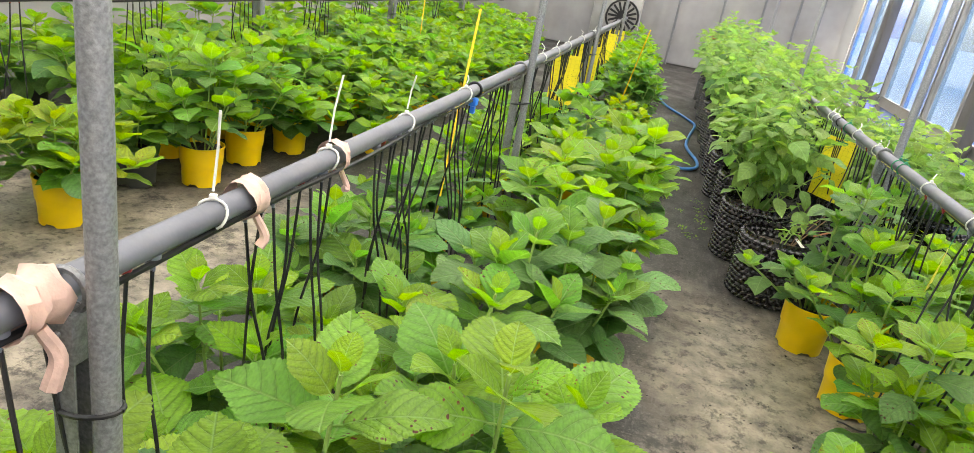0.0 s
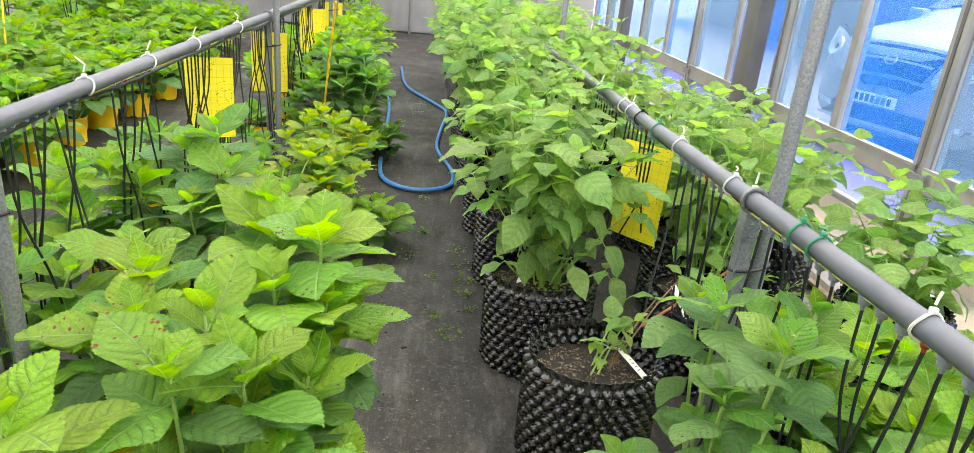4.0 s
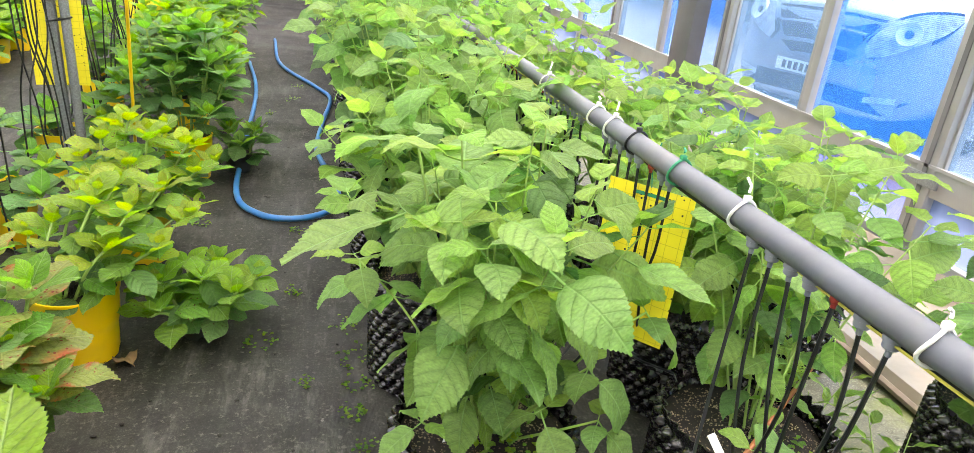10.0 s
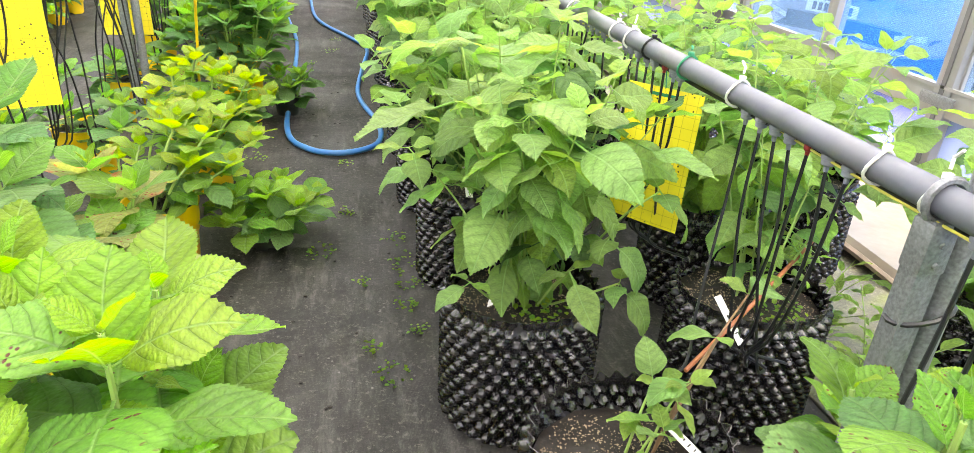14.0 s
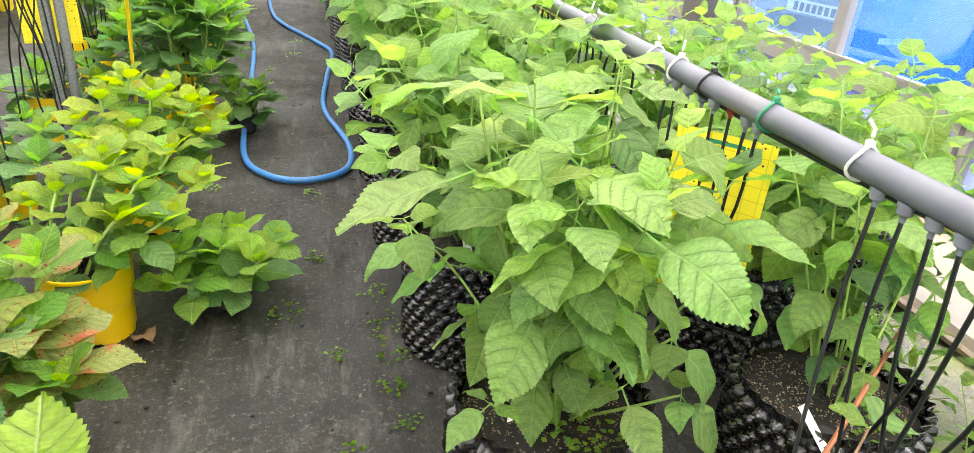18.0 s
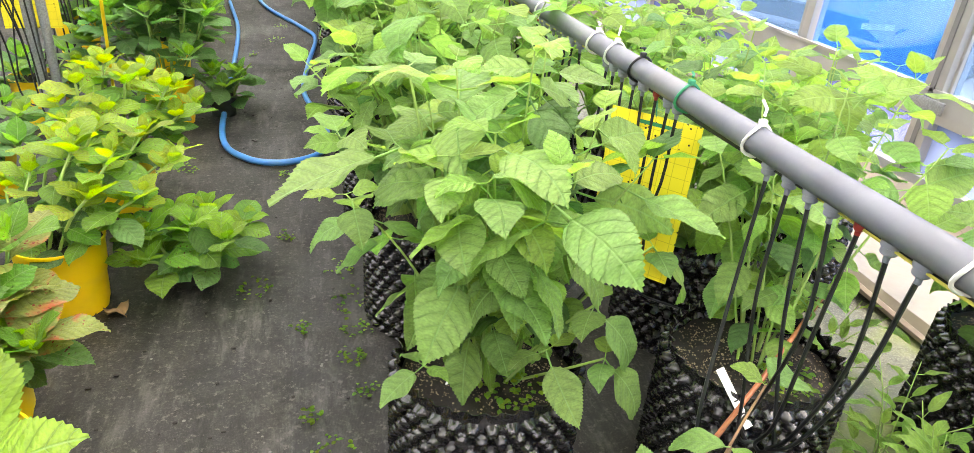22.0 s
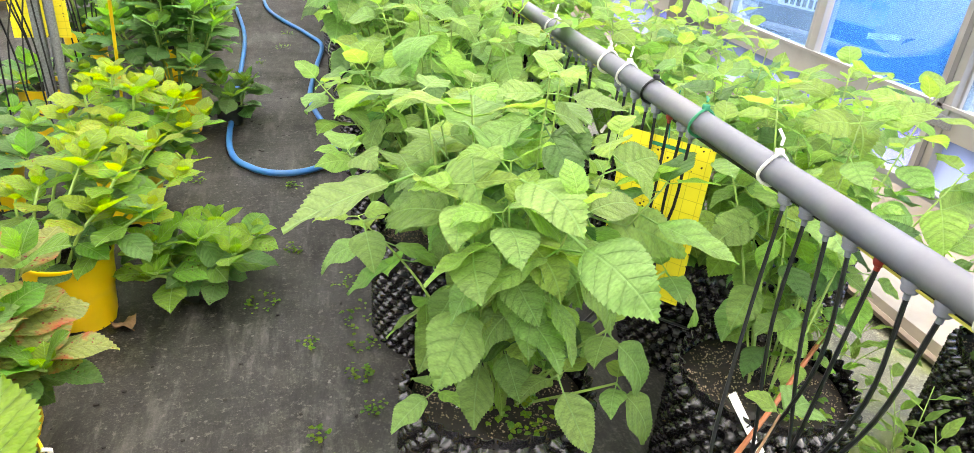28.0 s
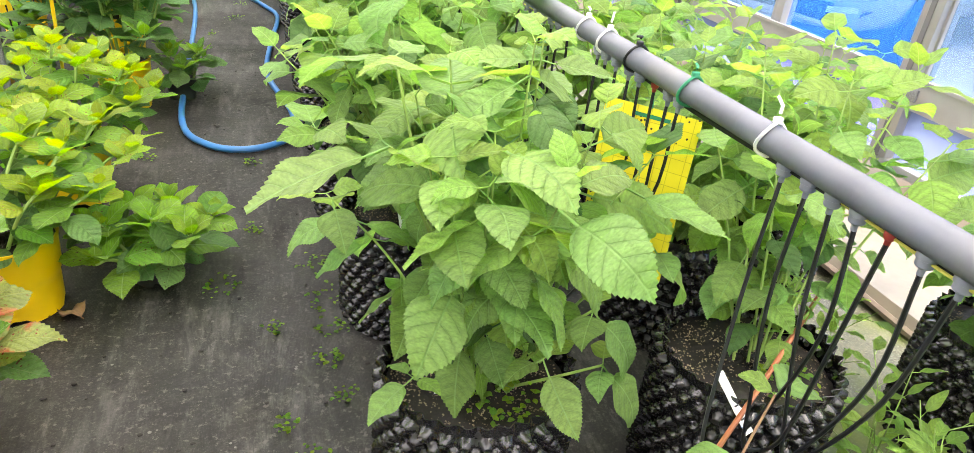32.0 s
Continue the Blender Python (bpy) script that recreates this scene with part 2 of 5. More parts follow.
RED = mat("dripper_red", (0.3, 0.03, 0.025), 0.45, bump=0.05)
GREY = mat("dripper_grey", (0.19, 0.2, 0.24), 0.45, bump=0.05)
TIE = mat("tie_white", (0.78, 0.78, 0.74), 0.45, bump=0.0)
WIRE = mat("wire_yellow", (0.55, 0.5, 0.1), 0.5, bump=0.0)
CANE = mat("cane_yellow", (0.85, 0.55, 0.02), 0.4, bump=0.05)
TAPE = mat("tape_beige", (0.58, 0.4, 0.34), 0.7, var=0.2, scale=30, bump=0.4)
HOSE = mat("hose_blue", (0.035, 0.2, 0.52), 0.4, var=0.12, scale=20, bump=0.1, dirt=(0.1, 0.2, 0.3), dirt_amt=0.4)
CLIP_BLUE = mat("clip_blue", (0.02, 0.2, 0.75), 0.4, bump=0.0)
TWINE = mat("twine_green", (0.02, 0.25, 0.12), 0.7)
PVC_WHITE = mat("label_white", (0.8, 0.8, 0.78), 0.5, bump=0.0)
INK = mat("ink", (0.03, 0.03, 0.035), 0.6, bump=0.0)
ALU = mat("aluminium", (0.33, 0.33, 0.32), 0.42, 0.35, var=0.1, scale=5, dirt=(0.26, 0.245, 0.21), dirt_amt=0.6)
FRAME_WHITE = mat("frame_white", (0.5, 0.5, 0.51), 0.5, var=0.08, scale=4, bump=0.05, dirt=(0.4, 0.38, 0.34), dirt_amt=0.4)
COLUMN = mat("steel_column", (0.14, 0.14, 0.142), 0.5, 0.3, var=0.15, scale=4, dirt=(0.12, 0.11, 0.1), dirt_amt=0.6)
WALLWHITE = mat("wall_panel", (0.31, 0.308, 0.31), 0.6, var=0.08, scale=2, dirt=(0.25, 0.24, 0.22), dirt_amt=0.5)
SHEET = mat("plastic_sheet", (0.3, 0.298, 0.305), 0.35, var=0.12, scale=2.5, fine=25, bump=0.3, dirt=(0.24, 0.22, 0.21), dirt_amt=0.5)
VINYL = mat("vinyl_skirt", (0.23, 0.195, 0.15), 0.42, var=0.14, scale=6, fine=30, bump=0.25, dirt=(0.3, 0.2, 0.12), dirt_amt=0.7)
CLOTHEDGE = mat("old_cloth", (0.28, 0.22, 0.17), 0.9, var=0.25, scale=15)
REDBOX = mat("red_plastic", (0.5, 0.08, 0.07), 0.5)
RUBBER = mat("rubber", (0.02, 0.02, 0.022), 0.8)
PAINT = mat("van_paint", (0.34, 0.355, 0.38), 0.25, 0.2, var=0.02, bump=0.0)
CHROME = mat("chrome", (0.8, 0.8, 0.82), 0.22, 0.6, bump=0.0)
VANDARK = mat("van_trim", (0.012, 0.012, 0.014), 0.4, bump=0.0)
VANGLASS = mat("van_glass", (0.05, 0.06, 0.07), 0.08, bump=0.0)
LAMPGLASS = mat("lamp_lens", (0.8, 0.82, 0.85), 0.1, 0.15, var=0.35, scale=14, bump=0.0)
GRIT = mat("perlite", (0.27, 0.21, 0.14), 0.9, var=0.5, scale=60)
DRY = mat("dry_leaf", (0.2, 0.12, 0.06), 0.9, var=0.3, scale=40, bump=0.5)


def ground_mat(name, base, dust, weave=True, moss=None, track=None, streak=None):
    """Woven ground cover with dust, damp stains and patches of algae."""
    m = bpy.data.materials.new(name)
    m.use_nodes = True
    nt = m.node_tree
    n, l = nt.nodes, nt.links
    p = n["Principled BSDF"]
    tc = n.new("ShaderNodeTexCoord")

    def noise_at(scale, detail, lo, hi, rough=0.6):
        q = n.new("ShaderNodeTexNoise")
        q.inputs["Scale"].default_value, q.inputs["Detail"].default_value, q.inputs["Roughness"].default_value = scale, detail, rough
        l.new(tc.outputs["Object"], q.inputs["Vector"])
        r = n.new("ShaderNodeMapRange")
        r.inputs["From Min"].default_value, r.inputs["From Max"].default_value = lo, hi
        l.new(q.outputs["Fac"], r.inputs["Value"])
        return r.outputs[0]

    def over(fac, a, colour):
        mx = n.new("ShaderNodeMix")
        mx.data_type = "RGBA"
        l.new(fac, mx.inputs[0])
        if isinstance(a, tuple):
            mx.inputs[6].default_value = (*a, 1)
        else:
            l.new(a, mx.inputs[6])
        mx.inputs[7].default_value = (*colour, 1)
        return mx.outputs[2]

    col = over(math_node(nt, "MULTIPLY", noise_at(2.2, 8, 0.42, 0.75), 0.75), base, dust)
    col = over(math_node(nt, "MULTIPLY", noise_at(9.0, 6, 0.56, 0.72), 0.6), col, tuple(c * 1.25 for c in dust))
    col = over(math_node(nt, "MULTIPLY", noise_at(4.0, 7, 0.55, 0.7), 0.7), col, tuple(c * 0.5 for c in base))
    col = over(math_node(nt, "MULTIPLY", noise_at(26.0, 6, 0.5, 0.68, 0.75), 0.5), col, tuple(c * 1.2 for c in dust))
    col = over(math_node(nt, "MULTIPLY", noise_at(34.0, 5, 0.55, 0.66, 0.7), 0.6), col, tuple(c * 0.4 for c in base))
    col = over(math_node(nt, "MULTIPLY", noise_at(170.0, 3, 0.52, 0.66), 0.6), col, tuple(c * 1.5 for c in dust))
    if streak:
        st = n.new("ShaderNodeMapping")
        st.inputs["Scale"].default_value = (6.0, 1.1, 1.0)
        l.new(tc.outputs["Object"], st.inputs["Vector"])
        for sc, lo, hi, amt, c in ((1.6, 0.52, 0.7, 0.75, streak), (3.7, 0.55, 0.68, 0.6, streak), (2.3, 0.52, 0.64, 0.8, tuple(0.5 * b for b in base))):
            q = n.new("ShaderNodeTexNoise")
            q.inputs["Scale"].default_value, q.inputs["Detail"].default_value, q.inputs["Roughness"].default_value = sc, 9, 0.72
            l.new(st.outputs[0], q.inputs["Vector"])
            r = n.new("ShaderNodeMapRange")
            r.inputs["From Min"].default_value, r.inputs["From Max"].default_value, r.inputs["To Max"].default_value = lo, hi, amt
            l.new(q.outputs["Fac"], r.inputs["Value"])
            col = over(r.outputs[0], col, c)
        speck = n.new("ShaderNodeTexVoronoi")
        speck.inputs["Scale"].default_value = 26.0
        l.new(tc.outputs["Object"], speck.inputs["Vector"])
        dot = math_node(nt, "MULTIPLY", math_node(nt, "LESS_THAN", speck.outputs["Distance"], 0.11), noise_at(5.0, 4, 0.48, 0.6))
        col = over(math_node(nt, "MULTIPLY", dot, 0.7), col, tuple(1.6 * c for c in streak))
    if track:
        sep = n.new("ShaderNodeSeparateXYZ")
        l.new(tc.outputs["Object"], sep.inputs[0])
        wob = noise_at(1.6, 6, 0.2, 0.8)
        fx = math_node(nt, "ADD", math_node(nt, "MULTIPLY", sep.outputs[0], 1.7), math_node(nt, "ADD", math_node(nt, "MULTIPLY", wob, 0.9), 0.42))
        fx = math_node(nt, "MAXIMUM", fx, math_node(nt, "MULTIPLY", math_node(nt, "ADD", sep.outputs[0], 1.25), -2.2))
        fy = math_node(nt, "ADD", math_node(nt, "MULTIPLY", math_node(nt, "SUBTRACT", 4.3, sep.outputs[1]), 0.9), math_node(nt, "MULTIPLY", wob, 1.0))
        mask = n.new("ShaderNodeMapRange")
        mask.inputs["From Min"].default_value, mask.inputs["From Max"].default_value = 0.75, 1.35
        l.new(math_node(nt, "MINIMUM", fx, fy), mask.inputs["Value"])
        col = over(math_node(nt, "MULTIPLY", mask.outputs[0], noise_at(7.0, 8, 0.25, 0.62, 0.7)), col, track)
        col = over(math_node(nt, "MULTIPLY", noise_at(3.1, 9, 0.54, 0.61, 0.78), 0.8), col, tuple(c * 0.6 for c in base))
        col = over(math_node(nt, "MULTIPLY", noise_at(13.0, 10, 0.53, 0.6, 0.78), 0.7), col, tuple(c * 0.7 for c in base))
        col = over(math_node(nt, "MULTIPLY", noise_at(48.0, 8, 0.56, 0.62, 0.75), 0.65), col, tuple(c * 2.6 for c in dust))
    if moss:
        col = over(math_node(nt, "MULTIPLY", noise_at(3.2, 8, 0.5, 0.66), 0.8), col, moss)
    l.new(col, p.inputs["Base Color"])
    r = n.new("ShaderNodeMapRange")
    r.inputs["To Min"].default_value, r.inputs["To Max"].default_value = 0.5, 0.85
    l.new(noise_at(2.2, 6, 0.35, 0.65), r.inputs["Value"])
    l.new(r.outputs[0], p.inputs["Roughness"])
    bump = n.new("ShaderNodeBump")
    bump.inputs["Strength"].default_value, bump.inputs["Distance"].default_value = 0.35, 0.004
    if weave:
        w = n.new("ShaderNodeTexWave")
        w.inputs["Scale"].default_value = 90
        l.new(tc.outputs["Object"], w.inputs["Vector"])
        h = math_node(nt, "ADD", math_node(nt, "MULTIPLY", w.outputs["Fac"], 0.08), noise_at(60, 4, 0.2, 0.8))
    else:
        h = noise_at(45, 6, 0.2, 0.8)
    l.new(h, bump.inputs["Height"])
    l.new(bump.outputs[0], p.inputs["Normal"])
    return m


FLOOR = ground_mat("ground_cloth", (0.012, 0.011, 0.0098), (0.045, 0.0415, 0.0365), track=(0.3, 0.26, 0.205), streak=(0.118, 0.112, 0.104))
CONCRETE = ground_mat("dusty_path", (0.13, 0.115, 0.1), (0.27, 0.24, 0.21), weave=False, moss=(0.05, 0.055, 0.04))
MOSSY = ground_mat("mossy_soil", (0.11, 0.105, 0.07), (0.26, 0.25, 0.17), weave=False, moss=(0.19, 0.23, 0.045))
SOIL = ground_mat("potting_soil", (0.0075, 0.0052, 0.0038), (0.018, 0.0125, 0.0085), weave=False)
OUTSIDE = ground_mat("yard", (0.14, 0.132, 0.132), (0.2, 0.19, 0.19), weave=False)


def clear_mat(name, colour, clear, kind="glass", grid=0.0, tint=(1, 1, 1)):
    """Window glass, roof film or insect screen: partly see-through."""
    m = bpy.data.materials.new(name)
    m.use_nodes = True
    nt = m.node_tree
    n, l = nt.nodes, nt.links
    p = n["Principled BSDF"]
    p.inputs["Base Color"].default_value = (*colour, 1)
    p.inputs["Roughness"].default_value = 0.12 if kind == "glass" else 0.6
    t = n.new("ShaderNodeBsdfTransparent")
    t.inputs["Color"].default_value = (*tint, 1)
    tl = n.new("ShaderNodeBsdfTranslucent")
    tl.inputs["Color"].default_value = (*colour, 1)
    half = n.new("ShaderNodeMixShader")
    half.inputs[0].default_value = 0.6
    l.new(p.outputs[0], half.inputs[1])
    l.new(tl.outputs[0], half.inputs[2])
    mix = n.new("ShaderNodeMixShader")
    tc = n.new("ShaderNodeTexCoord")
    q = n.new("ShaderNodeTexNoise")
    q.inputs["Scale"].default_value, q.inputs["Detail"].default_value = 1.6, 5
    l.new(tc.outputs["Object"], q.inputs["Vector"])
    r = n.new("ShaderNodeMapRange")
    r.inputs["From Min"].default_value, r.inputs["From Max"].default_value = 0.3, 0.7
    r.inputs["To Min"].default_value, r.inputs["To Max"].default_value = clear - 0.08, min(clear + 0.08, 0.98)
    l.new(q.outputs["Fac"], r.inputs["Value"])
    fac = r.outputs[0]
    if grid:
        sep = n.new("ShaderNodeSeparateXYZ")
        l.new(tc.outputs["Object"], sep.inputs[0])
        lines = []
        for axis in (1, 2):
            f = math_node(nt, "FRACT", math_node(nt, "MULTIPLY", sep.outputs[axis], grid))
            lines.append(math_node(nt, "LESS_THAN", f, 0.26))
        thread = math_node(nt, "MAXIMUM", *lines)
        fac = math_node(nt, "MULTIPLY", fac, math_node(nt, "SUBTRACT", 1.0, math_node(nt, "MULTIPLY", thread, 0.3)))
    l.new(fac, mix.inputs[0])
    l.new(half.outputs[0], mix.inputs[1])
    l.new(t.outputs[0], mix.inputs[2])
    l.new(mix.outputs[0], n["Material Output"].inputs[0])
    return m


GLASS = clear_mat("hazy_glass", (0.15, 0.28, 0.47), 0.7, tint=(0.78, 0.88, 1.0))
GLASS_LOW = clear_mat("hazy_lower_glass", (0.3, 0.35, 0.5), 0.4, tint=(0.6, 0.75, 1.0))
SCREEN = clear_mat("blue_screen", (0.03, 0.26, 0.9), 0.87, "mesh", grid=120.0, tint=(0.84, 0.9, 1.0))
SCREEN_LOW = clear_mat("blue_screen_lower", (0.2, 0.28, 0.78), 0.6, "mesh", grid=150.0, tint=(0.85, 0.85, 1.0))
# mostly scattering, little see-through: softens sun and sky for the interior
FILM = clear_mat("diffusing_roof_film", (0.93, 0.93, 0.92), 0.1, "film")


def trap_mat():
    """Yellow sticky board: printed grid and stuck insects."""
    m = mat("sticky_board", (0.88, 0.74, 0.045), 0.35, var=0.04, bump=0.05)
    nt = m.node_tree
    n, l = nt.nodes, nt.links
    p = n["Principled BSDF"]
    was = p.inputs["Base Color"].links[0].from_socket
    tc = n.new("ShaderNodeTexCoord")
    sep = n.new("ShaderNodeSeparateXYZ")
    l.new(tc.outputs["Object"], sep.inputs[0])
    lines = []
    for axis in (1, 2):
        f = math_node(nt, "FRACT", math_node(nt, "MULTIPLY", sep.outputs[axis], 34.0))
        lines.append(math_node(nt, "LESS_THAN", f, 0.05))
    g = math_node(nt, "MULTIPLY", math_node(nt, "MAXIMUM", *lines), 0.55)
    v = n.new("ShaderNodeTexVoronoi")
    v.inputs["Scale"].default_value = 70
    l.new(tc.outputs["Object"], v.inputs["Vector"])
    q = n.new("ShaderNodeTexNoise")
    q.inputs["Scale"].default_value = 9
    l.new(tc.outputs["Object"], q.inputs["Vector"])
    bug = math_node(nt, "MULTIPLY", math_node(nt, "LESS_THAN", v.outputs["Distance"], 0.17), math_node(nt, "GREATER_THAN", q.outputs["Fac"], 0.5))
    for fac, colour in ((g, (0.45, 0.36, 0.02)), (bug, (0.05, 0.04, 0.02))):
        mx = n.new("ShaderNodeMix")
        mx.data_type = "RGBA"
        mx.inputs[7].default_value = (*colour, 1)
        l.new(fac, mx.inputs[0])
        l.new(was, mx.inputs[6])
        was = mx.outputs[2]
    l.new(was, p.inputs["Base Color"])
    return m


TRAP = trap_mat()


# ---- mesh helpers ----
def part(name, data, material, parent=None, label="", smooth=True):
    """Links a bmesh or mesh as one object under a thing or part."""
    if isinstance(data, bmesh.types.BMesh):
        me = bpy.data.meshes.new(name)
        data.to_mesh(me)
        data.free()
        if smooth:
            me.shade_smooth()
            me.set_sharp_from_angle(angle=radians(38))
    else:
        me = data
    if material and not me.materials:
        me.materials.append(material)
    ob = new(name, me)
    if parent:
        ob.parent = parent
    if label:
        tagged(ob, label)
    return ob


def thing(name, m, label, category, group="", kind=""):
    ob = new(name)
    ob.empty_display_size = 0.1
    ob.matrix_world = m
    return tagged(ob, label, category, group, kind)


def box(bm, x0, x1, y0, y1, z0, z1, bevel=0.0):
    r = bmesh.ops.create_cube(bm, size=1, matrix=Matrix.LocRotScale(((x0 + x1) / 2, (y0 + y1) / 2, (z0 + z1) / 2), None, (x1 - x0, y1 - y0, z1 - z0)))
    if bevel:
        edges = list({e for v in r["verts"] for e in v.link_edges})
        bmesh.ops.bevel(bm, geom=edges, offset=bevel, segments=2, affect="EDGES", profile=0.5)
    return bm


def boxed(*a, bevel=0.0):
    return box(bmesh.new(), *a, bevel=bevel)


def lathe(profile, n=32, bm=None):
    """A turned shape from (radius, height) steps."""
    bm = bm or bmesh.new()
    rings = [[bm.verts.new((r * math.cos(2 * math.pi * i / n), r * math.sin(2 * math.pi * i / n), z)) for i in range(n)] for r, z in profile]
    for a, b in zip(rings, rings[1:]):
        for i in range(n):
            bm.faces.new((a[i], a[(i + 1) % n], b[(i + 1) % n], b[i]))
    return bm


def tube(points, radius, n=8, bm=None, taper=1.0, cap=True):
    """A round bar along points; taper scales its far end."""
    bm = bm or bmesh.new()
    pts = [Vector(q) for q in points]
    rings = []
    up = None
    for i, q in enumerate(pts):
        d = (pts[min(i + 1, len(pts) - 1)] - pts[max(i - 1, 0)]).normalized()
        side = up if up is not None else (Vector((0, 0, 1)) if abs(d.z) < 0.9 else Vector((1, 0, 0)))
        side = (side - d * side.dot(d)).normalized()
        up = side
        other = d.cross(side)
        r = radius * (1 + (taper - 1) * i / max(len(pts) - 1, 1))
        rings.append([bm.verts.new(q + r * (math.cos(2 * math.pi * k / n) * side + math.sin(2 * math.pi * k / n) * other)) for k in range(n)])
    for a, b in zip(rings, rings[1:]):
        for k in range(n):
            bm.faces.new((a[k], a[(k + 1) % n], b[(k + 1) % n], b[k]))
    if cap:
        bm.faces.new(rings[0][::-1])
        bm.faces.new(rings[-1])
    return bm


def curve_points(points, steps=8):
    """A smooth line through points."""
    p = [Vector(q) for q in points]
    p = [2 * p[0] - p[1], *p, 2 * p[-1] - p[-2]]
    out = []
    for i in range(1, len(p) - 2):
        for k in range(steps):
            t = k / steps
            a, b, c, d = p[i - 1], p[i], p[i + 1], p[i + 2]
            out.append(0.5 * (2 * b + (c - a) * t + (2 * a - 5 * b + 4 * c - d) * t * t + (3 * b - a - 3 * c + d) * t ** 3))
    out.append(p[-2])
    return out


# ---- leaves ----
def leaf_arrays(width, teeth, bend, fold, shape, far=False, seed=0):
    """One leaf of length 1 along y with its stalk at the origin: points, quads and uv. bend: how far it arches over, in degrees."""
    rng = random.Random(seed)
    rows = 9 if far else 2 * teeth + 1
    cols = (-1, 0, 1) if far else (-1, -0.55, 0, 0.55, 1)
    a, b, stalk = (0.85, 1.0, 0.1) if shape == "broad" else (0.62, 1.12, 0.2)
    peak = (a / (a + b)) ** a * (b / (a + b)) ** b
    pts, uvs, quads = [], [], []
    twist, ripple, curl, cup = rng.uniform(-0.25, 0.25), rng.uniform(0, 6), rng.uniform(-0.09, 0.09), rng.uniform(0.1, 0.3)
    lift, y, z, step = radians(0.25 * bend), stalk, 0.0, (1 - stalk) / (rows - 1)
    for i in range(rows):
        v = i / (rows - 1)
        if i:
            way = lift - radians(bend) * v ** 1.2
            y, z = y + step * math.cos(way), z + step * math.sin(way)
        prof = v ** a * (1 - v) ** b / peak if 0 < v < 1 else 0.0
        w = width / 2 * prof
        for c in cols:
            tooth = 0.0
            if not far and abs(c) == 1 and 0 < i < rows - 1:
                tooth = 0.008 if i % 2 else -0.003
            x = c * (w * (1 + 0.07 * math.sin(ripple + 9 * v + 2 * c)) + tooth * (0.4 + prof))
            h = fold * abs(x) - cup * x * x / max(width / 2, 0.1) + twist * x * v
            h += 0.02 * math.sin(ripple + 13 * v + 1.5 * c) * abs(c) ** 2
            pts.append((x + curl * v * v, y + (0.016 if tooth > 0 else 0.0), z + h))
            uvs.append((0.5 + x, v))
    m = len(cols)
    for i in range(rows - 1):
        for k in range(m - 1):
            q = i * m + k
            quads.append((q, q + 1, q + m + 1, q + m))
    b = len(pts)
    s = 0.012
    pts += [(-s, 0, 0), (s, 0, 0), (s, stalk + 0.03, -0.004), (-s, stalk + 0.03, -0.004), (0, 0, -0.02), (0, stalk, -0.02)]
    uvs += [(0.5, 0.02)] * 6
    quads += [(b, b + 1, b + 2, b + 3), (b, b + 3, b + 5, b + 4), (b + 1, b + 4, b + 5, b + 2)]
    return np.array(pts), quads, np.array(uvs)


def mesh_from(name, pts, quads, uvs, material):
    me = bpy.data.meshes.new(name)
    me.from_pydata([tuple(q) for q in pts], [], quads)
    layer = me.uv_layers.new(name="UVMap")
    idx = np.empty(len(me.loops), dtype=np.int32)
    me.loops.foreach_get("vertex_index", idx)
    layer.data.foreach_set("uv", uvs[idx].astype(np.float32).ravel())
    me.shade_smooth()
    me.materials.append(material)
    return me


SHAPES = {
    "broad": [leaf_arrays(w, 21, bend, fold, "broad", seed=k) for k, (w, bend, fold) in enumerate(((0.66, 22, 0.22), (0.72, 48, 0.12), (0.58, 5, 0.38), (0.68, 34, 0.28), (0.64, 65, 0.18)))],
    "long": [leaf_arrays(w, 22, bend, fold, "long", seed=k) for k, (w, bend, fold) in enumerate(((0.54, 35, 0.2), (0.6, 65, 0.1), (0.5, 12, 0.3), (0.57, 50, 0.24), (0.52, 85, 0.14)))],
    "broad_far": [leaf_arrays(w, 4, bend, fold, "broad", True, k) for k, (w, bend, fold) in enumerate(((0.7, 45, 0.22), (0.64, 20, 0.32), (0.72, 80, 0.14)))],
    "long_far": [leaf_arrays(w, 4, bend, fold, "long", True, k) for k, (w, bend, fold) in enumerate(((0.56, 45, 0.18), (0.6, 20, 0.24), (0.52, 75, 0.14)))],
}
LEAF_MESH = {}


def leaf_mesh(shape, i, tone):
    key = (shape, i, tone)
    if key not in LEAF_MESH:
        LEAF_MESH[key] = mesh_from("leaf", *SHAPES[shape][i], LEAVES[tone])
    return LEAF_MESH[key]


def leaf_pose(at, azimuth, rise, size, roll=0.0):
    """A leaf standing out from a stem: azimuth and rise in degrees."""
    turn = Euler((0, 0, radians(azimuth - 90))).to_matrix() @ Euler((radians(rise), 0, 0)).to_matrix() @ Euler((0, radians(roll), 0)).to_matrix()
    return Matrix.Translation(at) @ turn.to_4x4() @ Matrix.Diagonal((size, size, size, 1))


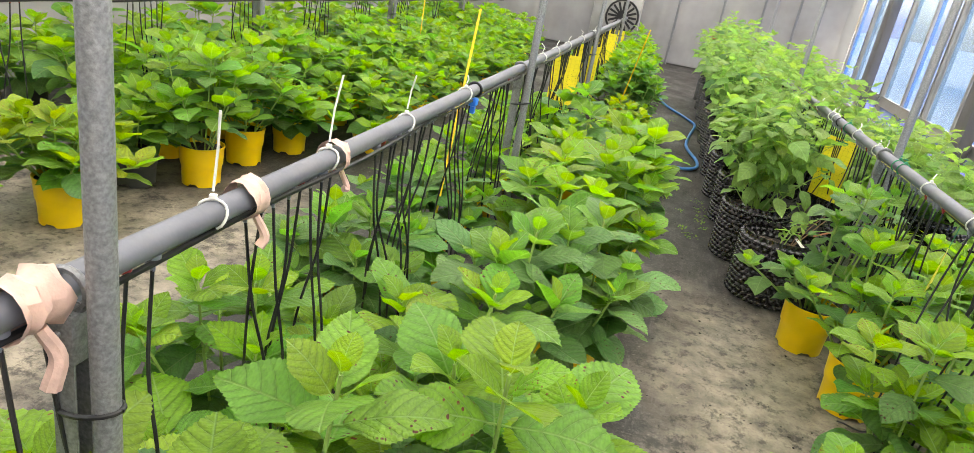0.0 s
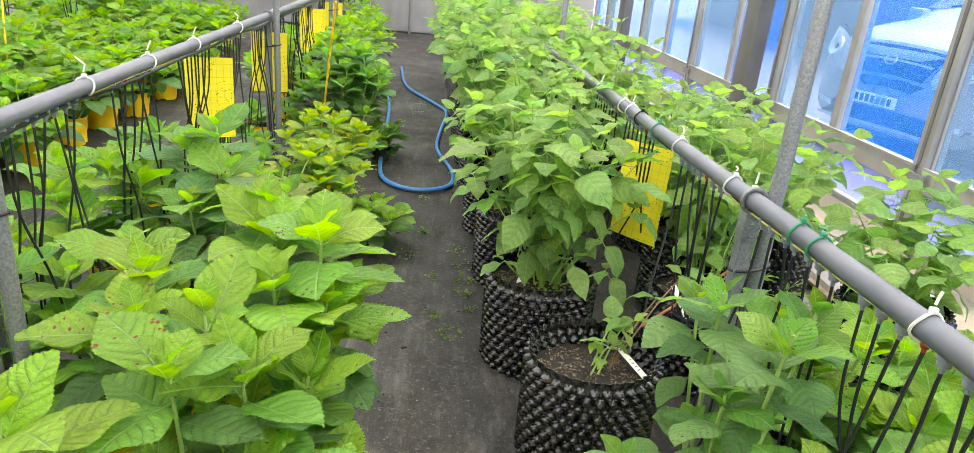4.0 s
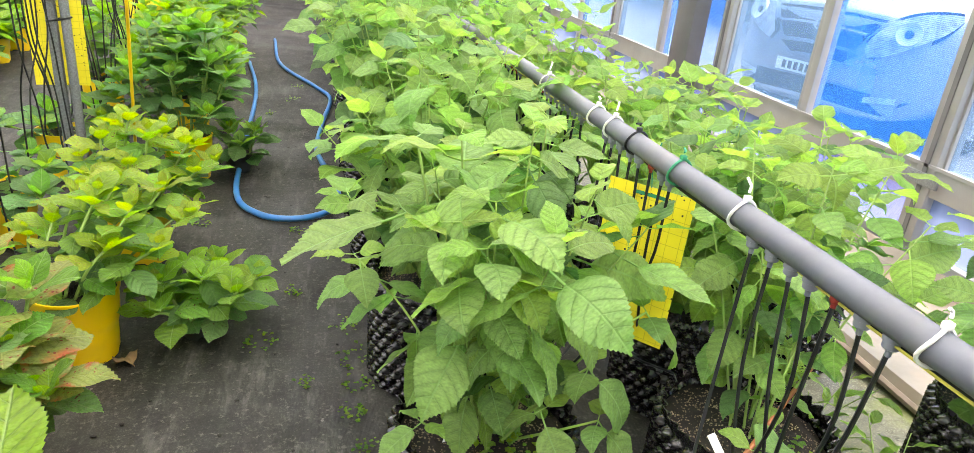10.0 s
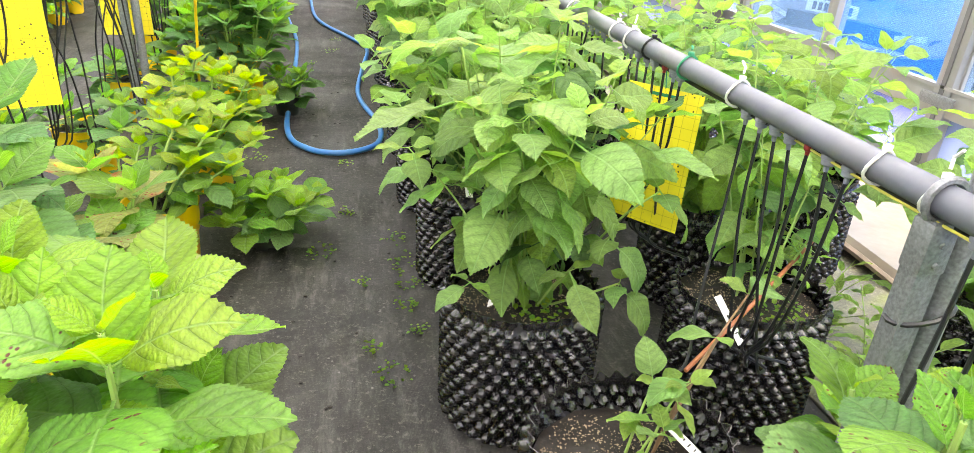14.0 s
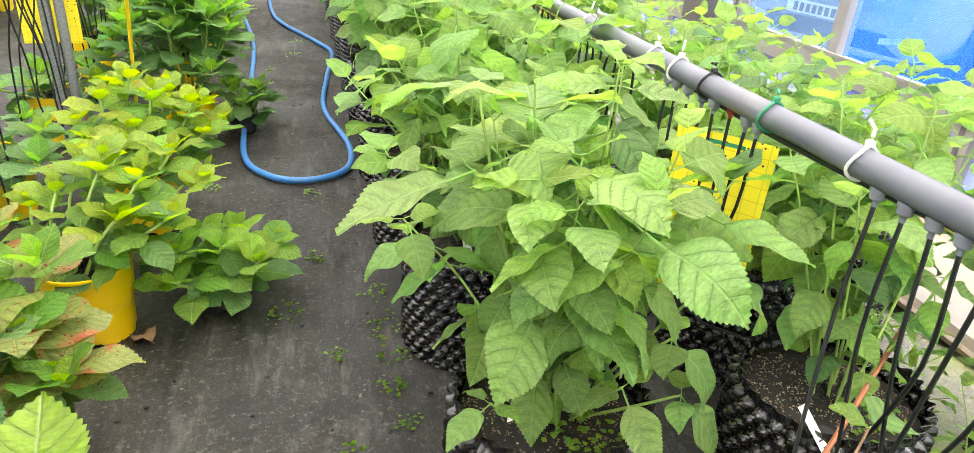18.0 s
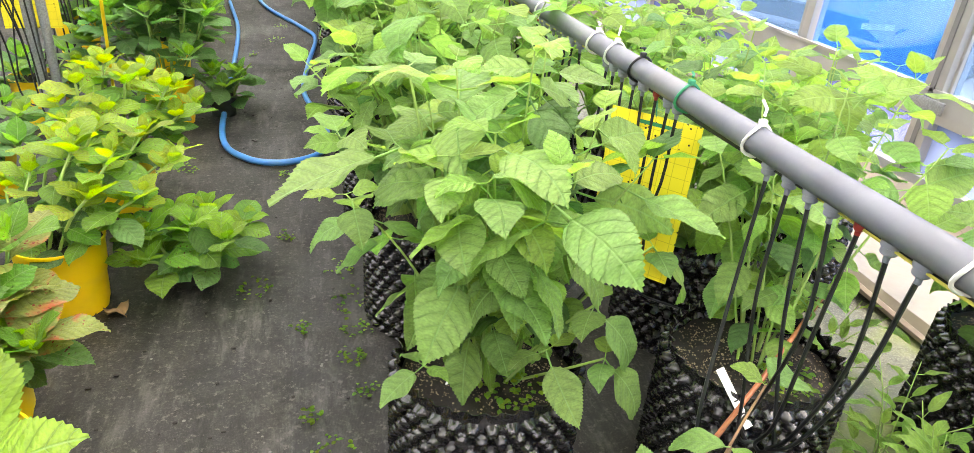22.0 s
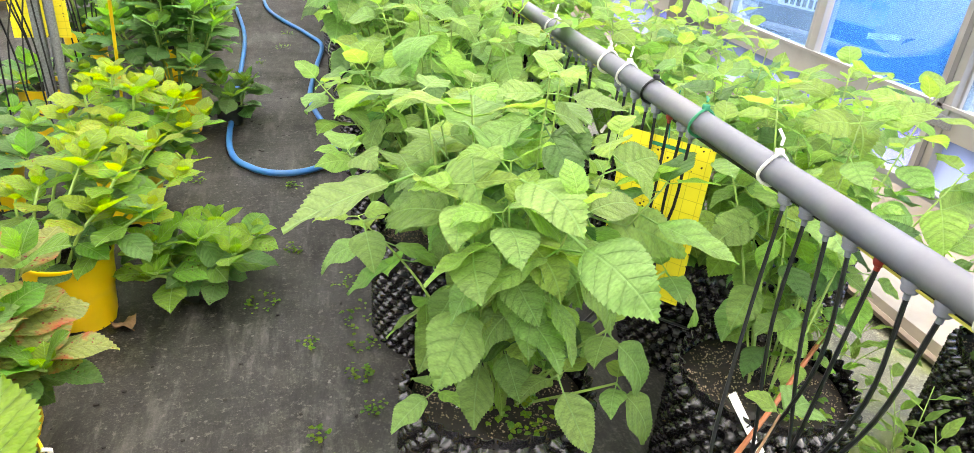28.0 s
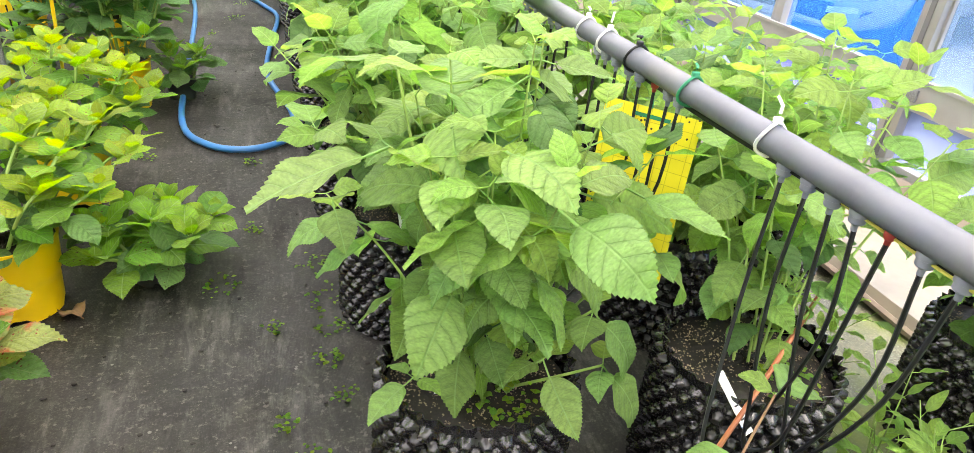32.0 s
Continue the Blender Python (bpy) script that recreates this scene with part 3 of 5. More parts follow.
class Foliage:
    """Collects the leaves of a plant, as parts of their own or joined into one."""

    def __init__(self, parent, near, fine=False):
        self.parent, self.near, self.fine, self.sets = parent, near, fine, {}

    def add(self, shape, tone, m, rng):
        if self.near:
            ob = new("leaf", leaf_mesh(shape, rng.randrange(5), tone))
            ob.parent = self.parent
            ob.matrix_local = m
        else:
            self.sets.setdefault(tone, []).append((rng.randrange(3), shape if self.fine else shape + "_far", m))

    def done(self):
        for tone, items in self.sets.items():
            P, Q, U, base = [], [], [], 0
            for i, shape, m in items:
                p, q, u = SHAPES[shape][i]
                M = np.array(m)
                P.append(p @ M[:3, :3].T + M[:3, 3])
                U.append(u)
                Q += [tuple(base + k for k in f) for f in q]
                base += len(p)
            me = mesh_from("foliage", np.concatenate(P), Q, np.concatenate(U), LEAVES[tone + "_far"])
            ob = new("foliage", me)
            ob.parent = self.parent
            tagged(ob, kind="stuff")


# ---- pots ----
def pot_bm(r, h):
    """A moulded pot: banded rim, slightly conical wall, notched foot."""
    bm = lathe([(0.0, 0.024), (r * 0.8, 0.024), (r * 0.82, 0.0), (r * 0.84, 0.002), (r * 0.845, 0.02), (r * 0.87, h * 0.4), (r * 0.88, h * 0.47), (r * 0.925, h * 0.53), (r * 0.94, h * 0.6), (r * 0.975, h * 0.95), (r, h * 0.955), (r * 1.012, h * 0.975), (r * 1.005, h), (r * 0.965, h), (r * 0.95, h * 0.96), (r * 0.88, h * 0.7), (r * 0.8, h * 0.5), (0.0, h * 0.5)], 40)
    bm.verts.ensure_lookup_table()
    for ring in (2, 3):
        for i in range(40):
            if i % 10 in (0, 1, 2):
                bm.verts[ring * 40 + i].co.z += 0.014
    return bm


def soil_bm(r, z, seed):
    rng = random.Random(seed)
    bm = bmesh.new()
    hub, last, rows, n = bm.verts.new((0, 0, z + 0.012)), None, 14, 48
    for i in range(1, rows + 1):
        q = r * i / rows
        ring = [bm.verts.new((q * math.cos(2 * math.pi * k / n), q * math.sin(2 * math.pi * k / n), z + 0.014 * (1 - i / rows) + rng.uniform(-0.004, 0.005) + 0.008 * noise.noise((q * 22 * math.cos(2 * math.pi * k / n), q * 22 * math.sin(2 * math.pi * k / n), seed)))) for k in range(n)]
        for k in range(n):
            if last is None:
                bm.faces.new((hub, ring[k], ring[(k + 1) % n]))
            else:
                bm.faces.new((last[k], ring[k], ring[(k + 1) % n], last[(k + 1) % n]))
        last = ring
    return bm


SHARED = {}


def shared(key, make):
    if key not in SHARED:
        ob = make()
        SHARED[key] = ob
    return SHARED[key]


def mesh_of(name, bm, material, angle=38):
    me = bpy.data.meshes.new(name)
    bm.to_mesh(me)
    bm.free()
    me.shade_smooth()
    me.set_sharp_from_angle(angle=radians(angle))
    me.materials.append(material)
    return me


def round_pot(parent, r=0.13, h=0.25, material=None, seed=0):
    material = material or POT_YELLOW
    me = shared(("pot", r, h, material.name), lambda: mesh_of("pot", pot_bm(r, h), material))
    part("pot", me, None, parent)
    part("soil", shared(("soil", r, h), lambda: mesh_of("soil", soil_bm(r * 0.93, h * 0.9, 3), SOIL)), None, parent)


def airpot_mesh(r=0.178, h=0.35):
    """Wall of an air-pruning pot: one thin sheet with staggered hollow cones all round and a scalloped rim."""
    around, up, k, kv = 32, 14, 7, 6
    nx, nz = around * k, up * kv
    pitch, row_h = 2 * math.pi * r / around, h / up

    def bulge(i, j):
        best = 0.0
        for row in (j // kv - 1, j // kv, min(j // kv + 1, up - 2)):
            if row > up - 2:
                continue
            du = (i / k + 0.5 * (row % 2)) % 1
            du = min(du, 1 - du) * pitch
            dz = (j / kv - row - 0.5) * row_h
            d = math.hypot(du, dz) / 0.0175
            peak = max(0.0, 1 - d)
            best = max(best, 0.033 * peak if peak < 0.6 else 0.033 * 0.6 - 0.02 * (peak - 0.6))
        return best

    pts, quads = [], []
    wall = [[bulge(i, j) for i in range(nx)] for j in range(nz + 1)]
    sheets = [(0, nz, 0.0), (nz // 2, nz, 0.0022)]
    starts = []
    for lo, hi, inset in sheets:
        starts.append(len(pts))
        for j in range(lo, hi + 1):
            edge = max(0.0, (j - nz + 4) / 4)
            for i in range(nx):
                a = 2 * math.pi * i / nx
                out = wall[j][i] * (1 - edge) + edge * 0.007 * math.cos(2 * math.pi * i / k)
                rr = r + out - inset + 0.006 * math.sin(2 * a + 1) * j / nz
                z = j / kv * row_h + 0.18 * wall[j][i] * (1 - edge) + edge * 0.003 * math.cos(2 * math.pi * i / k)
                pts.append((rr * math.cos(a), rr * math.sin(a), z))
        for j in range(hi - lo):
            for i in range(nx):
                q, t = starts[-1] + j * nx + i, starts[-1] + j * nx + (i + 1) % nx
                quads.append((q, t, t + nx, q + nx) if not inset else (q, q + nx, t + nx, t))
    top, inner = starts[0] + nz * nx, starts[1] + (nz - nz // 2) * nx
    for i in range(nx):
        t = (i + 1) % nx
        quads.append((top + i, top + t, inner + t, inner + i))
    me = bpy.data.meshes.new("pot_wall")
    me.from_pydata(pts, [], quads)
    me.shade_smooth()
    me.set_sharp_from_angle(angle=radians(50))
    me.materials.append(POT_BLACK)
    return me


def grit_mesh(r, z, n, seed, size):
    """Loose angular grains strewn on a disc."""
    rng = random.Random(seed)
    pts, tris = [], []
    for _ in range(n):
        d, a = r * math.sqrt(rng.random()), rng.uniform(0, 6.3)
        k = size * rng.uniform(0.35, 1.0) ** 1.6
        x, y, b = d * math.cos(a), d * math.sin(a), len(pts)
        for c in ((1, 0, 0), (-1, 0, 0), (0, 1, 0), (0, -1, 0), (0, 0, 1), (0, 0, -1)):
            pts.append((x + k * c[0] * rng.uniform(0.6, 1.3), y + k * c[1] * rng.uniform(0.6, 1.3), z + 0.014 * (1 - d / r) + k * 0.7 * c[2]))
        for p in (0, 1):
            for q in (2, 3):
                for t in (4, 5):
                    tris.append((b + p, b + q, b + t))
    me = bpy.data.meshes.new("grit")
    me.from_pydata(pts, [], tris)
    me.materials.append(GRIT)
    return me


def air_pot(parent, soil=0.3):
    part("pot_wall", shared("airpot", airpot_mesh), None, parent)
    part("soil", shared(("airsoil", soil), lambda: mesh_of("soil", soil_bm(0.173, soil, 5), SOIL)), None, parent)
    tagged(part("grit", shared(("grit", soil), lambda: grit_mesh(0.165, soil + 0.002, 1900, 8, 0.0031)), None, parent), kind="stuff")


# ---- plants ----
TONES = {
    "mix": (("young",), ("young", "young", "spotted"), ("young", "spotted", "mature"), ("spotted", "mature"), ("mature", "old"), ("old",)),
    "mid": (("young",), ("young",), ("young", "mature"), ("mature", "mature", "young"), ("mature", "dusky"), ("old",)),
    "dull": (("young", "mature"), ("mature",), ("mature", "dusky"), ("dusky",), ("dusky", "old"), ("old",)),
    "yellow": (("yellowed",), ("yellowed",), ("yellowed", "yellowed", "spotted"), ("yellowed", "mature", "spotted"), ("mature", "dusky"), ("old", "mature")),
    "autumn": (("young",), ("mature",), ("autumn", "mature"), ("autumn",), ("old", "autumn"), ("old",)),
}


def bush(at, height, spread, stems, seed, near=True, tone="mix", leaf=0.16, pot_r=0.118, pot_h=0.22, pot_mat=None, label="", group="potted hydrangeas", lean=(0, 0), levels=6, tips=(), fine=False):
    """A mophead hydrangea in a pot: stems that end in tufts of paired toothed leaves."""
    rng = random.Random(seed)
    top = thing("potted_hydrangea", pose(at[0], at[1], 0, 0, 0, 0), label or BUSH_LABEL[tone], "potted plant", group)
    round_pot(top, pot_r, pot_h, pot_mat)
    f = Foliage(top, near, fine)
    z0 = pot_h * 0.88
    woody = None if near else bmesh.new()
    for s in range(stems + len(tips)):
        a = 2.4 * s + seed + rng.uniform(-0.3, 0.3)
        out = spread * math.sqrt((s + 0.3) / max(stems, 1)) * rng.uniform(0.88, 1.08)
        top_z = z0 + (height - z0) * (1 - 0.68 * (out / spread) ** 2) * rng.uniform(0.88, 1.05)
        tipp = Vector((out * math.cos(a) + lean[0], out * math.sin(a) + lean[1], top_z))
        if s >= stems:
            tx, ty, tz = tips[s - stems]
            tipp = Vector((tx - at[0], ty - at[1], tz))
            a, out = math.atan2(tipp.y, tipp.x), math.hypot(tipp.x, tipp.y)
        root = Vector((0.05 * math.cos(a), 0.05 * math.sin(a), z0 - 0.02))
        mid = root.lerp(tipp, 0.5) + Vector((0.1 * out * math.cos(a), 0.1 * out * math.sin(a), 0.03))
        line = curve_points([root, mid, tipp], 6)
        if near:
            part("stem", tube(line, 0.005, 6, taper=0.75), STEM, top)
        else:
            tube(line, 0.005, 4, bm=woody, taper=0.75)
        ways = [0.0]
        for p, q in zip(line[::-1], line[-2::-1]):
            ways.append(ways[-1] + (p - q).length)
        twist = rng.uniform(0, 180)
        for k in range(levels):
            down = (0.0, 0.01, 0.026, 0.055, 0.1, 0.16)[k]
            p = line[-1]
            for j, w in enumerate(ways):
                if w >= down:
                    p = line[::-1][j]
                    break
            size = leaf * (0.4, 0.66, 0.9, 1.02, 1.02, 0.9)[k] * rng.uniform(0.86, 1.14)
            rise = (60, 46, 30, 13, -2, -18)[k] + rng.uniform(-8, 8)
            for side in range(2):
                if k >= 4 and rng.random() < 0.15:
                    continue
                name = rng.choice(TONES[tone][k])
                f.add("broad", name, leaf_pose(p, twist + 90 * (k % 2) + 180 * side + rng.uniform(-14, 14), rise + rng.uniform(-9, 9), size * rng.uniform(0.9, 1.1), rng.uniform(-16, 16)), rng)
    f.done()
    if not near:
        tagged(part("stem", woody, STEM, top), kind="stuff")
    return top


BUSH_LABEL = {
    "mix": "lime green hydrangea with spotted leaves in a yellow plastic pot",
    "mid": "dense green hydrangea in a yellow plastic pot on the floor",
    "dull": "dull dark green hydrangea in a yellow plastic pot",
    "yellow": "sickly yellow-green hydrangea in a yellow plastic pot",
    "autumn": "small hydrangea with red-tinged leaves in a yellow plastic pot",
}


def tall_bush(at, height, spread, stems, seed, near=True, leaf=0.15, pot="air", label="", young=0.16, pairs=9, low=0.3, drop=0.0, lean=(0, 0), weeds=False, soil=0.3, fine=False):
    """A panicle hydrangea: upright thin stems with pairs of pointed drooping leaves."""
    rng = random.Random(seed)
    top = thing("panicle_hydrangea", pose(at[0], at[1], 0), label or "tall leafy green hydrangea in a black studded air pot", "potted plant", "panicle hydrangeas in air pots")
    z0 = soil
    air_pot(top, soil)
    f = Foliage(top, near, fine)
    for s in range(stems):
        a = 2.4 * s + seed + rng.uniform(-0.4, 0.4)
        out = spread * math.sqrt((s + 0.5) / stems) * rng.uniform(0.8, 1.1)
        tz = z0 + (height - z0) * rng.uniform(0.75, 1.05) * (1 - 0.3 * (out / spread) ** 2)
        tipp = Vector((out * math.cos(a) + lean[0], out * math.sin(a) + lean[1], tz))
        root = Vector((0.06 * math.cos(a) * rng.random(), 0.06 * math.sin(a) * rng.random(), z0))
        mid = root.lerp(tipp, 0.55) + Vector((0, 0, 0.04))
        line = curve_points([root, mid, tipp], 10)
        part("stem", tube(line, 0.0034, 6 if near else 4, taper=0.45), STEM, top)
        twist = rng.uniform(0, 180)
        for k in range(pairs):
            u = 1 - (k / max(pairs - 1, 1)) ** 1.2 * (1 - low * rng.uniform(0.4, 1))
            p = line[min(int(round(u * (len(line) - 1))), len(line) - 1)]
            size = leaf * min(1.0, 0.6 + 0.25 * k) * (1 - 0.25 * (k / pairs) ** 2) * rng.uniform(0.66, 1.14)
            rise = (38, 12, -4, -12, -18, -20, -22, -22, -20, -20)[min(k, 9)] + rng.uniform(-20, 22) - drop
            name = "panicle_young" if (k < 1 or rng.random() < young) else ("panicle_old" if rng.random() < 0.1 else "panicle")
            for side in range(2):
                if rng.random() < 0.06 and k > 2:
                    continue
                f.add("long", name, leaf_pose(p, twist + 90 * (k % 2) + 180 * side + rng.uniform(-22, 22), rise + rng.uniform(-16, 16), size * rng.uniform(0.8, 1.15), rng.uniform(-34, 34)), rng)
    if weeds:
        w = Foliage(top, False)
        for _ in range(60):
            d, a = 0.07 * math.sqrt(rng.random()), rng.uniform(0, 6.3)
            w.add("broad", rng.choice(("young", "mature")), leaf_pose((0.03 + d * math.cos(a), -0.09 + d * math.sin(a), soil + 0.01 + rng.uniform(0, 0.025)), rng.uniform(0, 360), rng.uniform(0, 30), rng.uniform(0.01, 0.02)), rng)
        w.done()
    f.done()
    return top


# ---- structure ----
X_WALL, Y_END, X_LEFT, Y_BACK = 2.86, 15.0, -4.6, -2.5
GROUND_OUT = -0.436
tagged(part("ground", boxed(-60, 120, -60, 120, GROUND_OUT - 0.2, GROUND_OUT), OUTSIDE), "pale concrete yard outside the greenhouse", "ground", kind="structure")
bm = bmesh.new()
bmesh.ops.create_grid(bm, x_segments=90, y_segments=160, size=1, matrix=Matrix.LocRotScale((-1.64, 6.25, 0), None, (2.96, 8.75, 1)))
for v in bm.verts:
    v.co.z = 0.006 * noise.noise(v.co * 1.7) + 0.003 * noise.noise(v.co * 6)
tagged(part("floor", bm, FLOOR), "black woven ground cloth, dusty and stained", "floor", kind="structure")
bm = bmesh.new()
bmesh.ops.create_grid(bm, x_segments=60, y_segments=200, size=1, matrix=Matrix.LocRotScale((2.09, 6.25, 0), None, (0.77, 8.75, 1)))
for v in bm.verts:
    v.co.z = 0.012 + 0.02 * noise.noise(v.co * 2.3) + 0.006 * noise.noise(v.co * 14)
tagged(part("floor_edge", bm, MOSSY), "bare mossy soil strip along the window wall", "soil", kind="structure")
tagged(part("floor_base", boxed(X_LEFT, X_WALL, Y_BACK, Y_END, GROUND_OUT + 0.004, -0.03), CONCRETE), "concrete slab under the greenhouse", "floor", kind="structure")
# right window wall: columns, rails, sashes
RAIL, SILL, HEAD = 0.345, 0.11, 1.95


def window_wall(name, x, y0, y1, sign):
    wall = thing(name, pose(x, 0, 0), "aluminium framed window wall with hazy panes and blue insect screens", "window wall", kind="structure")
    part("sill", boxed(-0.05, 0.05, y0, y1, SILL - 0.07, SILL, bevel=0.006), ALU, wall)
    part("rail", boxed(-0.045, 0.045, y0, y1, RAIL, RAIL + 0.125, bevel=0.006), ALU, wall)
    part("rail_lip", boxed(-0.06, -0.046, y0, y1, RAIL + 0.125, RAIL + 0.14), ALU, wall)
    part("head", boxed(-0.05, 0.05, y0, y1, HEAD, HEAD + 0.1, bevel=0.006), ALU, wall)
    n = BAYS
    for k in range(n + 1):
        y = y0 + k * (y1 - y0) / n
        main = k % 2 == MAIN
        w = 0.05 if main else 0.028
        part("mullion", boxed(-0.055 if main else -0.03, 0.05, y - w, y + w, SILL, HEAD, bevel=0.005), ALU, wall)
        if main:
            part("groove", boxed(-0.06, -0.05, y - 0.012, y + 0.012, SILL, HEAD), COLUMN, wall)
            part("bracket", boxed(-0.075, -0.061, y - 0.1, y + 0.1, RAIL + 0.045, RAIL + 0.1, bevel=0.003), GALV, wall)
        if k == n:
            break
        ya, yb = y + 0.05, y + (y1 - y0) / n - 0.05
        blue = (k % 2 == BLUE)
        pane = part("screen" if blue else "pane", boxed(-0.004, 0.0, ya, yb, RAIL + 0.13, HEAD), SCREEN if blue else GLASS, wall)
        pane.visible_shadow = False
        if not blue:
            part("pane_frame", boxed(-0.02, 0.012, ya - 0.02, ya + 0.012, RAIL + 0.13, HEAD), ALU, wall)
            part("pane_frame", boxed(-0.02, 0.012, yb - 0.012, yb + 0.02, RAIL + 0.13, HEAD), ALU, wall)
        if blue:
            part("screen_frame", boxed(-0.016, 0.008, ya - 0.02, ya + 0.026, RAIL + 0.14, HEAD), FRAME_WHITE, wall, "narrow white screen frame")
        low = part("lower_pane", boxed(-0.004, 0.0, ya, yb, SILL, RAIL), SCREEN_LOW if blue else GLASS_LOW, wall)
        low.visible_shadow = False
    return wall


MAIN, BLUE, BAYS = 0, 0, 17
window_wall("window_wall_right", X_WALL, -1.49, 14.32, 1)
for y in (0.19, 4.15, 8.105, 12.06):
    c = tagged(part("column", boxed(X_WALL - 0.2, X_WALL - 0.08, y - 0.125, y + 0.125, 0.0, 2.6, bevel=0.012), COLUMN), "dark weathered square steel column", "column", kind="structure")
tagged(part("wall_right_base", boxed(X_WALL - 0.03, X_WALL + 0.07, Y_BACK, Y_END, GROUND_OUT, SILL - 0.072), WALLWHITE), "low white base wall under the windows", "wall", kind="structure")
# end wall, left wall, back wall
tagged(part("wall_end", boxed(X_LEFT, X_WALL + 0.1, Y_END, Y_END + 0.1, GROUND_OUT, 2.6), WALLWHITE), "pale panel wall at the end of the house", "wall", kind="structure")
tagged(part("wall_back", boxed(X_LEFT, X_WALL + 0.1, Y_BACK - 0.1, Y_BACK, GROUND_OUT, 2.6), WALLWHITE), "pale panel wall", "wall", kind="structure")
tagged(part("wall_left", boxed(X_LEFT - 0.1, X_LEFT, Y_BACK, Y_END, GROUND_OUT, 2.6), WALLWHITE), "pale panel wall", "wall", kind="structure")
tagged(part("wall_right_top", boxed(X_WALL - 0.03, X_WALL + 0.07, Y_BACK, Y_END, HEAD + 0.104, 2.6), SHEET), "plastic sheeted strip above the windows", "wall", kind="structure")
# roof out of view, added to spread the daylight evenly over the plants
roof = bmesh.new()
rp = [(X_LEFT - 0.1, 2.6), (-2.8, 3.25), (-0.9, 3.5), (1.0, 3.25), (X_WALL + 0.1, 2.6)]
for (xa, za), (xb, zb) in zip(rp, rp[1:]):
    q = [roof.verts.new(c) for c in ((xa, Y_BACK - 0.1, za), (xb, Y_BACK - 0.1, zb), (xb, Y_END + 0.1, zb), (xa, Y_END + 0.1, za))]
    roof.faces.new(q)
    q = [roof.verts.new(c) for c in ((xa, Y_BACK - 0.1, za + 0.002), (xa, Y_END + 0.1, za + 0.002), (xb, Y_END + 0.1, zb + 0.002), (xb, Y_BACK - 0.1, zb + 0.002))]
bmesh.ops.delete(roof, geom=[v for v in roof.verts if not v.link_faces], context="VERTS")
ceil = tagged(part("ceiling", roof, FILM), "added plastic film roof, out of view, that diffuses the daylight", "roof", kind="structure")
for y in (Y_BACK, Y_END):
    g = bmesh.new()
    g.faces.new([g.verts.new((x, y, z)) for x, z in [*rp]])
    tagged(part("wall_gable", g, SHEET), "plastic sheeted gable", "wall", kind="structure")

# vinyl skirt along the window wall
bm = bmesh.new()
prof = [(2.74, 0.1), (2.7, 0.03), (2.55, 0.035), (2.3, 0.06), (2.1, 0.1), (1.98, 0.07), (1.95, 0.03)]
rows = []
for j in range(168):
    y = -2 + j * 0.1
    rows.append([bm.verts.new((x + (0.07 * noise.noise((y * 1.3, x, 0)) if i else 0), y, z + 0.035 * noise.noise((y * 2.1, x * 5, 3)) * (0 < i))) for i, (x, z) in enumerate(prof)])
for a, b in zip(rows, rows[1:]):
    for i in range(len(prof) - 1):
        bm.faces.new((a[i], a[i + 1], b[i + 1], b[i]))
hem = [(x.co.x, x.co.y, x.co.z + 0.004) for x in (r[-1] for r in rows)]
skirt = tagged(part("vinyl_skirt", bm, VINYL), "loose cream vinyl skirt folded on the soil", "plastic sheet", kind="structure")
part("hem", tube(hem, 0.014, 6), CLOTHEDGE, skirt, "stained brown hem of the sheet")


# ---- pipes, posts, drippers ----
def pipe_z(side, y):
    return 0.95 - 0.006 * (y - 1.0) if side < 0 else 0.899 - 0.016 * (y - 2.5)


# clusters whose tubes run together into one pot
GATHERED = (4.1, 4.68)


